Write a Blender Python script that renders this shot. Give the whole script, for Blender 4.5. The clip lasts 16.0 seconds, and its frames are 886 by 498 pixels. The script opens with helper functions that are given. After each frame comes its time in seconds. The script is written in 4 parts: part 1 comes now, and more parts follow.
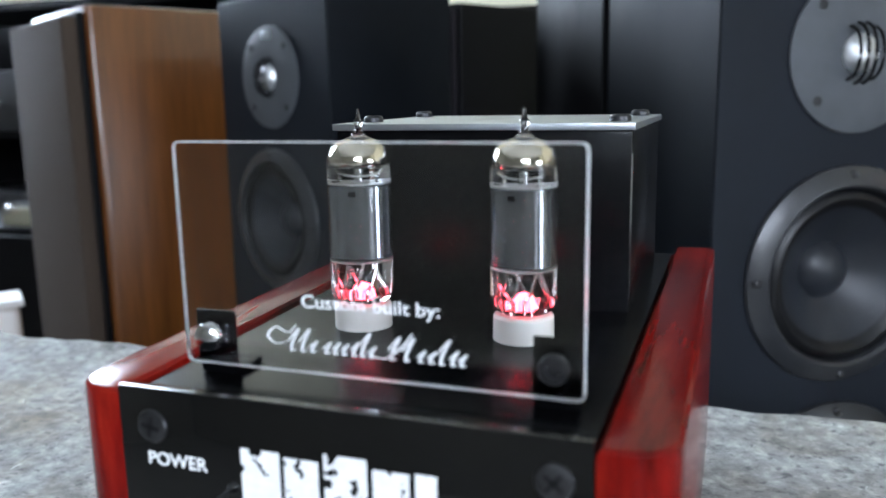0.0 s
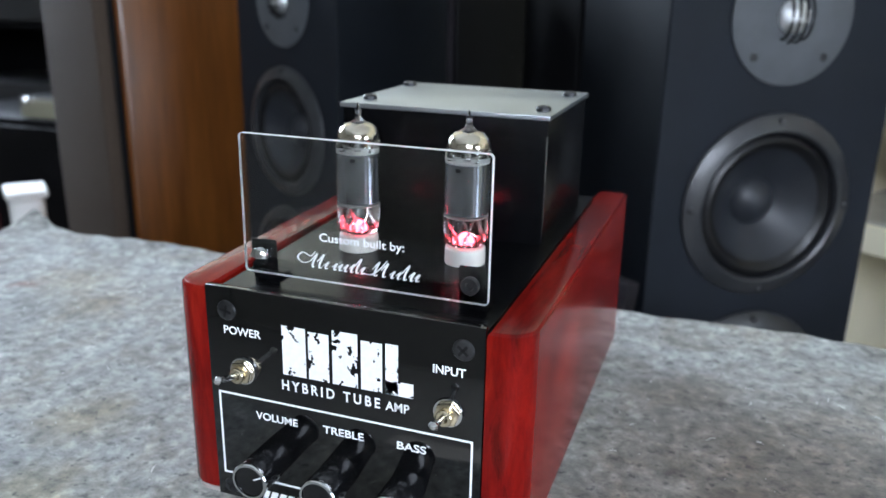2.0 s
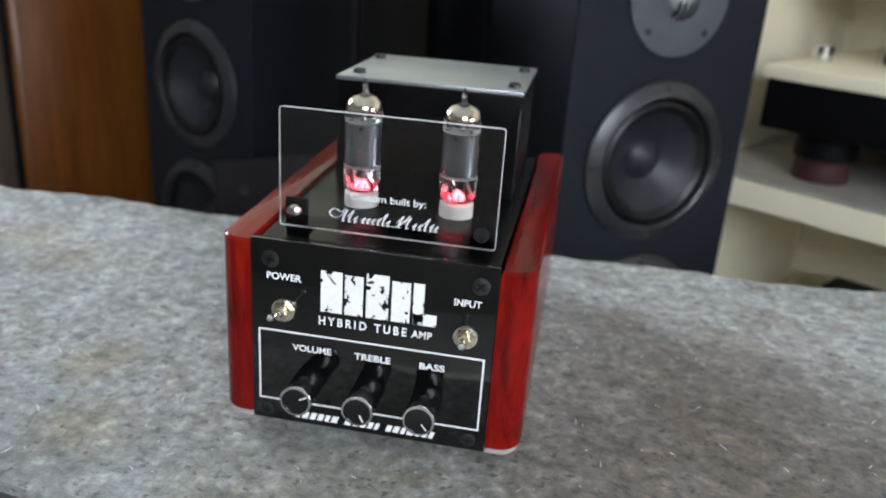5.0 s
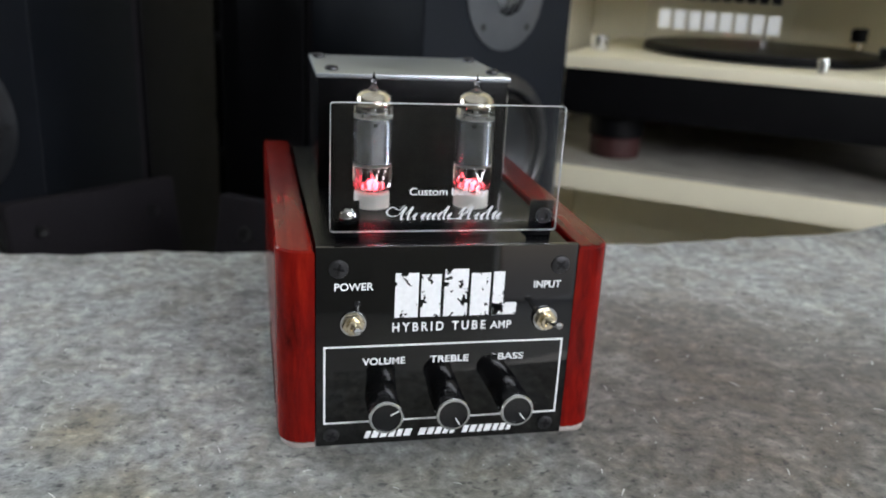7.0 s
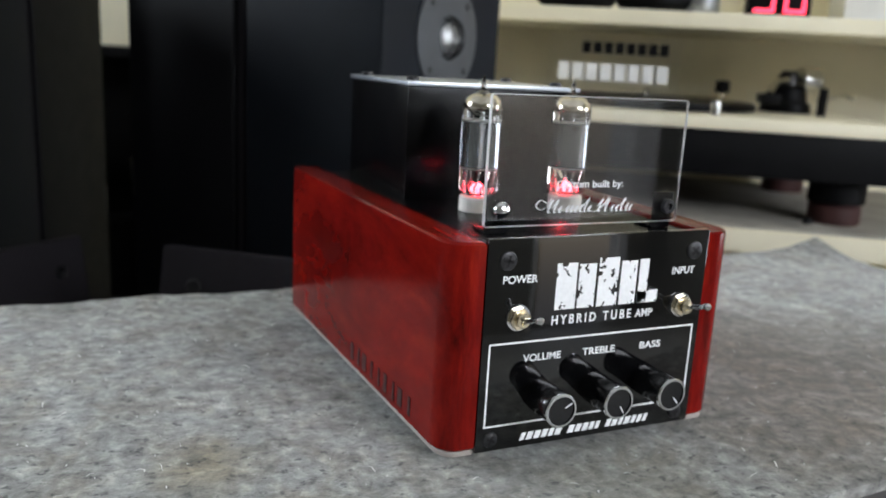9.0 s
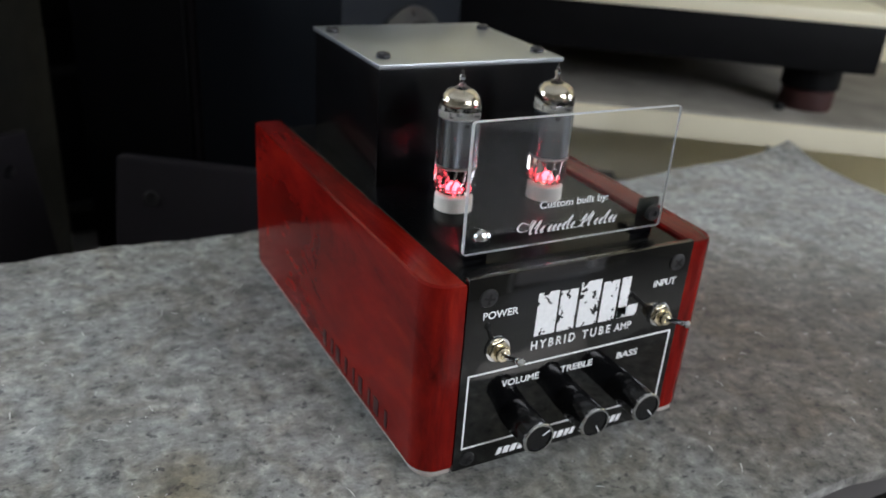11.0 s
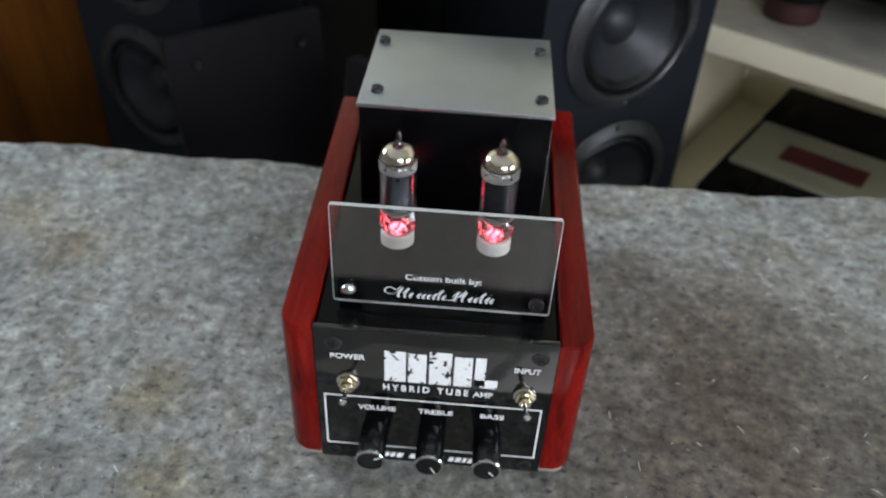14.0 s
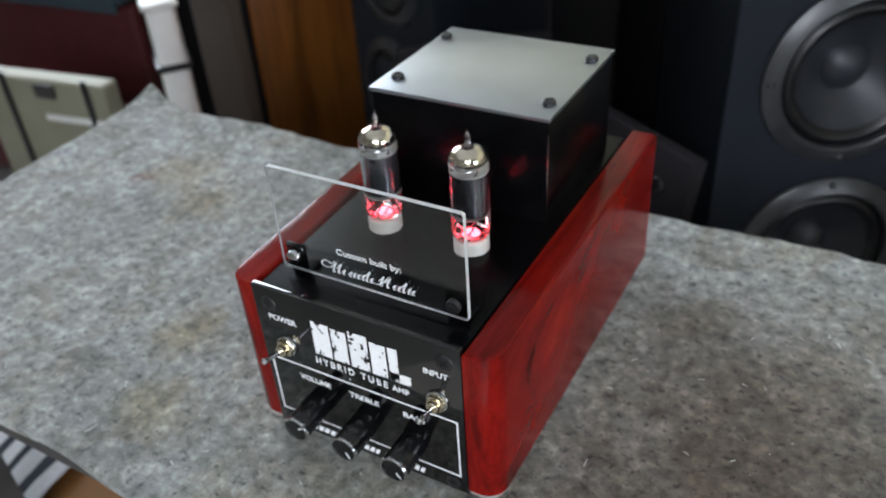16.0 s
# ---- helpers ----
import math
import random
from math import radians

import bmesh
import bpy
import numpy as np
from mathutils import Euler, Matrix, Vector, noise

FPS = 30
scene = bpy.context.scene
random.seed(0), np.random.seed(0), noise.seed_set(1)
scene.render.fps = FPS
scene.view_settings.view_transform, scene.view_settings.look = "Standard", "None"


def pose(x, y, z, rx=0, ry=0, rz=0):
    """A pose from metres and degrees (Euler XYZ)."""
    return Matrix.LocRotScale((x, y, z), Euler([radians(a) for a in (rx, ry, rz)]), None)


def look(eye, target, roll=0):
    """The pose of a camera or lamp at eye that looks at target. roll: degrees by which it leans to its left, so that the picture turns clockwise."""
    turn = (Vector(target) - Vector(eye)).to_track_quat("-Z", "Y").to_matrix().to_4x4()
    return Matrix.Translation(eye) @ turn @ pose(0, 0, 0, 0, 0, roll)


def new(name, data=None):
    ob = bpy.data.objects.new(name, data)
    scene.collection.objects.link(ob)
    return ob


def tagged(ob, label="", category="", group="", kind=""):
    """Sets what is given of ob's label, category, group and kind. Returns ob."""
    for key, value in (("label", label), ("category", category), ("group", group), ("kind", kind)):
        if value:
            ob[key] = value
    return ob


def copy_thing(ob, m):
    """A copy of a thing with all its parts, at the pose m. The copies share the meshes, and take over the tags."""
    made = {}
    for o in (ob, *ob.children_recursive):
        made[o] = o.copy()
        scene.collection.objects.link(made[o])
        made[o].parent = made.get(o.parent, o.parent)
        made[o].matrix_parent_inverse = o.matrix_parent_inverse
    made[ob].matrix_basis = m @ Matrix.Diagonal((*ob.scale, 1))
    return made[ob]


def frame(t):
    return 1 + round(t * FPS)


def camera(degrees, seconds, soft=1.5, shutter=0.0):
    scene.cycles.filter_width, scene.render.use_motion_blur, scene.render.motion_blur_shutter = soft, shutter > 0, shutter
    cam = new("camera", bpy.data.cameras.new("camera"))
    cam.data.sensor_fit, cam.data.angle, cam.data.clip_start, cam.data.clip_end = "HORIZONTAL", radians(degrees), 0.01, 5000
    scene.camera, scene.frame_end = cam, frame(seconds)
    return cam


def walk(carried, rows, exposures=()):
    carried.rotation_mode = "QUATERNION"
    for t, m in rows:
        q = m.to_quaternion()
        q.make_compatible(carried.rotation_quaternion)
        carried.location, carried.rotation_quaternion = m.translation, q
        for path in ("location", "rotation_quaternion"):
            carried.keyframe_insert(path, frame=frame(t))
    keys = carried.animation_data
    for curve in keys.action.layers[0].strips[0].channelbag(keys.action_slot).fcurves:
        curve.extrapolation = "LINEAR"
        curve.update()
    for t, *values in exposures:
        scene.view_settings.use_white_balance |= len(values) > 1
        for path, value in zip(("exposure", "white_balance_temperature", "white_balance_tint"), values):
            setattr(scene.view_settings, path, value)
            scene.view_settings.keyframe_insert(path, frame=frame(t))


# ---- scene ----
cam = camera(56.8, 16.0)
PATH = [
    (0, (0.076, -0.143, 0.159), (-0.581, 1.709, -0.213), -1.0),
    (0.5, (0.079, -0.169, 0.162), (-0.517, 1.702, -0.221), -0.2),
    (1, (0.096, -0.189, 0.171), (-0.529, 1.672, -0.209), -0.1),
    (1.5, (0.111, -0.214, 0.182), (-0.55, 1.61, -0.305), 0.5),
    (2, (0.123, -0.237, 0.202), (-0.514, 1.556, -0.414), 1.1),
    (2.5, (0.136, -0.259, 0.214), (-0.487, 1.498, -0.51), 1.6),
    (3, (0.146, -0.284, 0.225), (-0.481, 1.456, -0.537), 1.7),
    (3.5, (0.147, -0.299, 0.229), (-0.469, 1.446, -0.529), 2.1),
    (6, (0.005, -0.312, 0.213), (0.055, 1.563, -0.481), 3.7),
    (6.5, (-0.028, -0.307, 0.208), (0.183, 1.554, -0.493), 3.1),
    (7, (-0.069, -0.305, 0.2), (0.328, 1.547, -0.444), 3.0),
    (7.5, (-0.107, -0.3, 0.191), (0.46, 1.534, -0.369), 3.6),
    (8, (-0.142, -0.29, 0.175), (0.559, 1.52, -0.307), 3.7),
    (8.5, (-0.172, -0.281, 0.165), (0.591, 1.515, -0.275), 2.8),
    (9, (-0.199, -0.269, 0.161), (0.625, 1.497, -0.29), 3.2),
    (11.5, (-0.184, -0.225, 0.257), (0.672, 1.29, -0.728), 5.5),
    (12, (-0.144, -0.231, 0.276), (0.549, 1.282, -0.832), 5.0),
    (12.5, (-0.108, -0.229, 0.293), (0.408, 1.301, -0.887), 4.6),
    (13, (-0.073, -0.234, 0.321), (0.26, 1.299, -0.919), 4.6),
    (13.5, (-0.029, -0.246, 0.339), (0.103, 1.305, -0.917), 3.9),
    (14, (0.011, -0.254, 0.347), (-0.049, 1.308, -0.902), 2.9),
    (14.5, (0.058, -0.253, 0.348), (-0.206, 1.267, -0.925), 1.2),
    (15, (0.096, -0.242, 0.347), (-0.394, 1.199, -0.95), -1.2),
    (15.5, (0.142, -0.224, 0.34), (-0.58, 1.159, -0.911), -3.4),
    (16, (0.178, -0.211, 0.319), (-0.669, 1.185, -0.835), -4.1),
]
EXPOSURES = [(0, -0.03, 5650, 11), (3.5, -0.06, 5750, 11), (6, -0.32, 6200, 13), (9, -0.38, 6250, 12), (11.5, -0.70, 6250, 13), (13.5, -0.57, 6150, 12), (16, -0.40, 6100, 12)]
walk(cam, [(t, look(eye, target, roll)) for t, eye, target, roll in PATH], EXPOSURES)
cam.data.dof.use_dof = True
cam.data.dof.focus_distance = 0.28
cam.data.dof.aperture_fstop = 13.0

# ---- world and light ----
world = bpy.data.worlds.new("world")
scene.world = world
world.use_nodes = True
wn = world.node_tree
sky = wn.nodes.new("ShaderNodeTexSky")
sky.sky_type = "NISHITA"
sky.sun_disc = False
sky.sun_elevation, sky.sun_rotation = radians(47), radians(153)
wn.nodes["Background"].inputs["Strength"].default_value = 0.12
wn.links.new(sky.outputs[0], wn.nodes["Background"].inputs["Color"])


def area_lamp(name, eye, target, sx, sy, watts, colour):
    data = bpy.data.lights.new(name, "AREA")
    data.shape, data.size, data.size_y, data.energy, data.color = "RECTANGLE", sx, sy, watts, colour
    ob = new(name, data)
    ob.matrix_world = look(eye, target)
    return ob


# sunlight through the rear window on to the floor
sun = new("sun", bpy.data.lights.new("sun", "SUN"))
sun.data.energy, sun.data.angle, sun.data.color = 5.0, radians(0.6), (1.0, 0.96, 0.90)
sun.matrix_world = look((1.0, -2.0, 2.4), (0.0, 0.0, 0.0))

# daylight standing in the window openings
area_lamp("window_light_left", (-2.36, 1.62, 0.88), (0, 0.0, -0.1), 1.0, 1.05, 84, (0.88, 0.95, 1.0))
area_lamp("window_light_rear", (1.0, -2.36, 1.05), (0.0, 0.1, -0.1), 1.5, 0.9, 76, (0.95, 0.98, 1.0))
area_lamp("window_light_right", (2.40, -0.60, 0.22), (0.0, 0.30, 0.05), 1.0, 0.9, 32, (0.90, 0.96, 1.0))
area_lamp("door_light_rear", (1.45, -2.40, -0.20), (0.3, 0, -0.1), 0.9, 1.0, 1.6, (0.97, 0.98, 1.0))


# ---- materials ----
def nodes_of(name, rough=0.5, metal=0.0, spec=0.5):
    m = bpy.data.materials.new(name)
    m.use_nodes = True
    t = m.node_tree
    b = t.nodes["Principled BSDF"]
    b.inputs["Roughness"].default_value = rough
    b.inputs["Metallic"].default_value = metal
    b.inputs["Specular IOR Level"].default_value = spec
    return m, t, b


def ramp(t, source, stops):
    r = t.nodes.new("ShaderNodeValToRGB")
    while len(r.color_ramp.elements) < len(stops):
        r.color_ramp.elements.new(0.5)
    for e, (p, c) in zip(r.color_ramp.elements, stops):
        e.position, e.color = p, (*c, 1)
    t.links.new(source, r.inputs[0])
    return r.outputs[0]


def coords(t, scale=(1, 1, 1), turn=(0, 0, 0)):
    c = t.nodes.new("ShaderNodeTexCoord")
    mp = t.nodes.new("ShaderNodeMapping")
    mp.inputs["Scale"].default_value = scale
    mp.inputs["Rotation"].default_value = turn
    t.links.new(c.outputs["Object"], mp.inputs[0])
    return mp.outputs[0]


def noise_tex(t, vec, scale, detail=4.0, rough=0.55, distort=0.0):
    n = t.nodes.new("ShaderNodeTexNoise")
    n.inputs["Scale"].default_value = scale
    n.inputs["Detail"].default_value = detail
    n.inputs["Roughness"].default_value = rough
    n.inputs["Distortion"].default_value = distort
    t.links.new(vec, n.inputs["Vector"])
    return n.outputs["Fac"]


def mixed(t, fac, a, b, kind="MIX"):
    m = t.nodes.new("ShaderNodeMix")
    m.data_type, m.blend_type = "RGBA", kind
    for sock, v in ((m.inputs[0], fac), (m.inputs[6], a), (m.inputs[7], b)):
        if isinstance(v, bpy.types.NodeSocket):
            t.links.new(v, sock)
        elif isinstance(v, tuple):
            sock.default_value = (*v, 1)
        else:
            sock.default_value = v
    return m.outputs[2]


def bump(t, b, height, strength, dist):
    n = t.nodes.new("ShaderNodeBump")
    n.inputs["Strength"].default_value, n.inputs["Distance"].default_value = strength, dist
    t.links.new(height, n.inputs["Height"])
    t.links.new(n.outputs[0], b.inputs["Normal"])


def rough_from(t, b, fac, lo, hi):
    m = t.nodes.new("ShaderNodeMapRange")
    m.inputs["To Min"].default_value, m.inputs["To Max"].default_value = lo, hi
    t.links.new(fac, m.inputs["Value"])
    t.links.new(m.outputs[0], b.inputs["Roughness"])


def painted(name, colour, rough=0.45, metal=0.0, vary=0.12, scale=60.0, bumps=0.08, coat=0.0, spec=0.5):
    """A surface of one colour with faint mottling, uneven gloss and fine relief."""
    m, t, b = nodes_of(name, rough, metal, spec)
    v = coords(t)
    n1, n2 = noise_tex(t, v, scale), noise_tex(t, v, scale * 7, 3)
    lo, hi = tuple(c * (1 - vary) for c in colour), tuple(min(1, c * (1 + vary)) for c in colour)
    t.links.new(ramp(t, n1, [(0.3, lo), (0.7, hi)]), b.inputs["Base Color"])
    rough_from(t, b, n1, max(0.02, rough * 0.8), min(1, rough * 1.25))
    bump(t, b, n2, bumps, 0.0004)
    b.inputs["Coat Weight"].default_value = coat
    b.inputs["Coat Roughness"].default_value = 0.08
    return m


def felt_material():
    m, t, b = nodes_of("grey_wool_felt", 0.9, 0, 0.3)
    v = coords(t)
    big = noise_tex(t, v, 9, 5, 0.6, 0.4)
    mid = noise_tex(t, coords(t, (1.0, 1.0, 1.0), (0, 0, 0.12)), 132, 8, 0.68, 0.18)
    clump = noise_tex(t, coords(t, (0.9, 1.05, 1.0)), 46, 6, 0.62, 0.5)
    speck = noise_tex(t, coords(t, (1.0, 1.15, 1.0), (0, 0, 0.2)), 190, 3, 0.6, 0.1)
    fine = noise_tex(t, coords(t, (1.0, 1.5, 1.0), (0, 0, 0.5)), 520, 4, 0.75, 0.3)
    base = ramp(t, mid, [(0.33, (0.062, 0.064, 0.065)), (0.43, (0.198, 0.207, 0.203)), (0.54, (0.300, 0.314, 0.306)), (0.68, (0.54, 0.56, 0.545))])
    base = mixed(t, 0.14, base, ramp(t, fine, [(0.32, (0.07, 0.07, 0.075)), (0.68, (0.55, 0.56, 0.55))]))
    base = mixed(t, 1.0, base, ramp(t, clump, [(0.33, (0.58, 0.57, 0.55)), (0.46, (0.90, 0.89, 0.87)), (0.56, (1.04, 1.04, 1.04)), (0.68, (1.3, 1.3, 1.29))]), "MULTIPLY")
    base = mixed(t, 1.0, base, ramp(t, speck, [(0.33, (0.34, 0.34, 0.36)), (0.415, (1, 1, 1))]), "MULTIPLY")
    stain = ramp(t, noise_tex(t, coords(t, turn=(0.3, 0, 0.9)), 7, 3, 0.5), [(0.55, (0, 0, 0)), (0.75, (1, 1, 1))])
    sfac = t.nodes.new("ShaderNodeMath")
    sfac.operation = "MULTIPLY"
    sfac.inputs[1].default_value = 0.55
    t.links.new(stain, sfac.inputs[0])
    base = mixed(t, sfac.outputs[0], base, (0.90, 0.80, 0.66), "MULTIPLY")
    c = t.nodes.new("ShaderNodeTexCoord")
    warp = t.nodes.new("ShaderNodeTexNoise")
    warp.inputs["Scale"].default_value = 60
    t.links.new(c.outputs["Object"], warp.inputs["Vector"])
    shifted = t.nodes.new("ShaderNodeMix")
    shifted.data_type, shifted.blend_type = "RGBA", "LINEAR_LIGHT"
    shifted.inputs[0].default_value = 0.014
    t.links.new(c.outputs["Object"], shifted.inputs[6])
    t.links.new(warp.outputs["Color"], shifted.inputs[7])
    # stains; the three right of the amplifier also darken felt the lamps overlight
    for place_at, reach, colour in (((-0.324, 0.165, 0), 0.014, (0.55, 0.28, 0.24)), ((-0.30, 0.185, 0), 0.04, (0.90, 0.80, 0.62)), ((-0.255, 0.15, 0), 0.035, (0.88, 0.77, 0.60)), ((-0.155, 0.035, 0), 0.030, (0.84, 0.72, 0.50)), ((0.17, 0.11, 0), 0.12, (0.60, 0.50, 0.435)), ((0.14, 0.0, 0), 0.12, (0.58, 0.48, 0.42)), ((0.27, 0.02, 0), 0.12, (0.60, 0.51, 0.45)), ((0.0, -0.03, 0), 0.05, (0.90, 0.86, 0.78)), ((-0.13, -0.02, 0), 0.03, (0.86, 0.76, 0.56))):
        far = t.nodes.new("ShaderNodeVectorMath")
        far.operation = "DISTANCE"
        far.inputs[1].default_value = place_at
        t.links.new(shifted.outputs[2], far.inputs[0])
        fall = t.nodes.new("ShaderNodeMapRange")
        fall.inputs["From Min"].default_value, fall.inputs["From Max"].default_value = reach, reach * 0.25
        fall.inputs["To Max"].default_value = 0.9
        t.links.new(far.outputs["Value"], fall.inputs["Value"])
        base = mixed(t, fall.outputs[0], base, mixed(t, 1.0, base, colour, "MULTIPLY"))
    worn = noise_tex(t, coords(t, turn=(0, 0, 0.6)), 26, 5, 0.62, 1.0)
    base = mixed(t, 1.0, base, ramp(t, worn, [(0.38, (0.84, 0.79, 0.72)), (0.50, (1, 0.99, 0.97)), (0.64, (1.04, 1.06, 1.07))]), "MULTIPLY")
    tint = ramp(t, big, [(0.34, (0.76, 0.76, 0.76)), (0.50, (0.95, 0.95, 0.94)), (0.66, (1.10, 1.09, 1.07))])
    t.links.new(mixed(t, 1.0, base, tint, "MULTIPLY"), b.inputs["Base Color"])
    b.inputs["Sheen Weight"].default_value = 0.32
    bump(t, b, mixed(t, 0.35, mid, fine), 0.22, 0.0018)
    return m


def wood_material(name, stops, along, scale, coat, rough, streak=18.0, fleck=0.3):
    """Wood with grain stretched along one axis."""
    m, t, b = nodes_of(name, rough)
    s = [1.0, 1.0, 1.0]
    s[along] = 0.07
    v = coords(t, tuple(s))
    g1, g2 = noise_tex(t, v, scale, 6, 0.65, 1.4), noise_tex(t, v, scale * streak, 3, 0.6, 0.3)
    big = noise_tex(t, coords(t), scale * 0.25, 3)
    col = mixed(t, fleck, ramp(t, g1, stops), ramp(t, g2, [(0.3, stops[0][1]), (0.7, stops[-1][1])]))
    t.links.new(mixed(t, 1.0, col, ramp(t, big, [(0.3, (0.75, 0.72, 0.7)), (0.7, (1, 1, 1))]), "MULTIPLY"), b.inputs["Base Color"])
    b.inputs["Coat Weight"].default_value, b.inputs["Coat Roughness"].default_value = coat, 0.07
    rough_from(t, b, g2, rough * 0.8, rough * 1.2)
    bump(t, b, g2, 0.05, 0.0004)
    return m


def brushed(name, colour, rough):
    m, t, b = nodes_of(name, rough, 1.0)
    n = noise_tex(t, coords(t, (0.03, 1, 1)), 1600, 3)
    s = noise_tex(t, coords(t), 45, 3)
    t.links.new(ramp(t, s, [(0.3, tuple(c * 0.9 for c in colour)), (0.7, colour)]), b.inputs["Base Color"])
    rough_from(t, b, s, rough * 0.85, rough * 1.2)
    bump(t, b, n, 0.05, 0.0002)
    return m


def clear(name, colour, rough, ior):
    m, t, b = nodes_of(name, rough)
    b.inputs["Base Color"].default_value = (*colour, 1)
    b.inputs["Transmission Weight"].default_value = 1.0
    b.inputs["IOR"].default_value = ior
    return m


def glowing(name, colour, strength):
    m, t, b = nodes_of(name, 0.4)
    b.inputs["Base Color"].default_value = (*colour, 1)
    b.inputs["Emission Color"].default_value = (*colour, 1)
    b.inputs["Emission Strength"].default_value = strength
    return m


FELT = felt_material()
def red_wood_material():
    """Lacquered red timber: long dark figure along the cheek, upright figure on its ends."""
    m, t, b = nodes_of("red_lacquered_wood", 0.2, 0, 0.13)
    v = coords(t, (1.0, 0.10, 0.22))
    g1, g2 = noise_tex(t, v, 95, 6, 0.62, 1.2), noise_tex(t, v, 420, 3, 0.6, 0.4)
    big = noise_tex(t, coords(t, (1, 0.5, 0.6)), 24, 4, 0.6, 0.8)
    col = ramp(t, g1, [(0.28, (0.040, 0.003, 0.0025)), (0.42, (0.145, 0.0045, 0.0038)), (0.56, (0.200, 0.0066, 0.0045)), (0.74, (0.30, 0.018, 0.0070))])
    col = mixed(t, 0.14, col, ramp(t, g2, [(0.35, (0.05, 0.003, 0.002)), (0.65, (0.36, 0.02, 0.008))]))
    t.links.new(mixed(t, 1.0, col, ramp(t, big, [(0.30, (0.68, 0.64, 0.62)), (0.62, (1, 1, 1))]), "MULTIPLY"), b.inputs["Base Color"])
    rough_from(t, b, big, 0.09, 0.22)
    bump(t, b, noise_tex(t, coords(t), 38, 3), 0.05, 0.002)
    return m


RED_WOOD = red_wood_material()
WALNUT = wood_material("walnut_veneer", [(0.30, (0.050, 0.016, 0.004)), (0.48, (0.125, 0.042, 0.007)), (0.72, (0.26, 0.095, 0.016))], 2, 9, 0.35, 0.32)
STOOL_WOOD = wood_material("varnished_stool_wood", [(0.25, (0.085, 0.030, 0.004)), (0.5, (0.16, 0.062, 0.008)), (0.75, (0.23, 0.10, 0.014))], 0, 14, 0.0, 0.8)
STAMP = painted("dark_stamp_ink", (0.035, 0.003, 0.003), 0.4, 0, 0.3, 300, 0.1)
TABLE_WOOD = wood_material("dark_table_board", [(0.3, (0.030, 0.028, 0.028)), (0.7, (0.075, 0.070, 0.068))], 0, 14, 0.0, 0.8)
BLACK_PAINT = painted("black_enamel_steel", (0.0022, 0.0022, 0.0027), 0.24, 0, 0.2, 50, 0.03, 0.0, 0.12)
PANEL_BLACK = painted("gloss_black_panel", (0.0022, 0.0022, 0.0026), 0.05, 0, 0.2, 30, 0.004, 0.0, 0.80)
KNOB_BLACK = painted("black_anodised_metal", (0.006, 0.006, 0.007), 0.16, 0, 0.2, 90, 0.05)
ALUMINIUM = brushed("brushed_aluminium", (0.50, 0.54, 0.59), 0.34)
NICKEL = brushed("nickel_plated_brass", (0.80, 0.71, 0.52), 0.2)
STEEL = brushed("bright_steel", (0.74, 0.75, 0.76), 0.16)
DARK_STEEL = painted("blackened_steel", (0.055, 0.055, 0.058), 0.35, 0.8, 0.25, 200, 0.1)
ACRYLIC = clear("clear_acrylic", (0.985, 0.99, 0.99), 0.0, 1.46)
ACRYLIC_EDGE = clear("sawn_acrylic_edge", (0.93, 0.96, 0.97), 0.5, 1.3)
ACRYLIC_EDGE.node_tree.nodes["Principled BSDF"].inputs["Transmission Weight"].default_value = 0.45
TIP_GLASS = clear("drawn_glass_tip", (0.92, 0.93, 0.93), 0.06, 1.45)
GLASS = clear("tube_glass", (0.99, 0.99, 0.99), 0.0, 1.25)
GETTER = brushed("silver_getter_film", (0.80, 0.74, 0.63), 0.07)
ANODE = painted("grey_anode_sheet", (0.40, 0.43, 0.48), 0.16, 1.0, 0.10, 90, 0.015)
MICA = painted("pale_mica_disc", (0.62, 0.62, 0.60), 0.35, 0, 0.15, 180, 0.2)
CERAMIC = painted("white_ceramic", (0.78, 0.75, 0.70), 0.4, 0, 0.08, 120, 0.2)
PRINT = painted("white_silkscreen_ink", (0.90, 0.91, 0.92), 0.55, 0, 0.05, 500, 0.1)
TRIM_PALE = painted("pale_edge_strip", (0.36, 0.32, 0.29), 0.5, 0, 0.15, 150, 0.2)
LED_RED = glowing("red_led_glow", (1.0, 0.05, 0.07), 20.0)
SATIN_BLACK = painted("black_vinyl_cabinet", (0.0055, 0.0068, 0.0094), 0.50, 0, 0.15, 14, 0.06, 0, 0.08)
# the cabinet black made lighter, for the light falling on the front
BAFFLE_BLACK = painted("lit_black_baffle", (0.0110, 0.0132, 0.0180), 0.52, 0, 0.15, 14, 0.06, 0, 0.12)
TWEETER_GREY = painted("grey_tweeter_plate", (0.072, 0.077, 0.085), 0.5, 0.0, 0.1, 60, 0.2, 0, 0.3)
RING_BLACK = painted("black_basket_ring", (0.020, 0.021, 0.024), 0.34, 0.0, 0.2, 60, 0.06, 0.0, 0.6)
CONE = painted("dark_paper_cone", (0.017, 0.019, 0.024), 0.42, 0, 0.15, 40, 0.3, 0, 0.4)
RUBBER = painted("black_rubber_surround", (0.005, 0.005, 0.006), 0.36, 0, 0.2, 60, 0.15, 0, 0.35)
SILVER_DOME = brushed("silver_dome", (0.94, 0.96, 0.99), 0.48)
GRILLE_CLOTH = painted("dark_grille_cloth", (0.016, 0.014, 0.017), 0.9, 0, 0.2, 500, 0.6, 0, 0.15)
TAUPE_CLOTH = painted("taupe_grille_cloth", (0.056, 0.041, 0.031), 0.95, 0, 0.12, 500, 0.6, 0, 0.15)
CREAM = painted("cream_laminate", (0.89, 0.83, 0.63), 0.5, 0, 0.05, 8, 0.08)
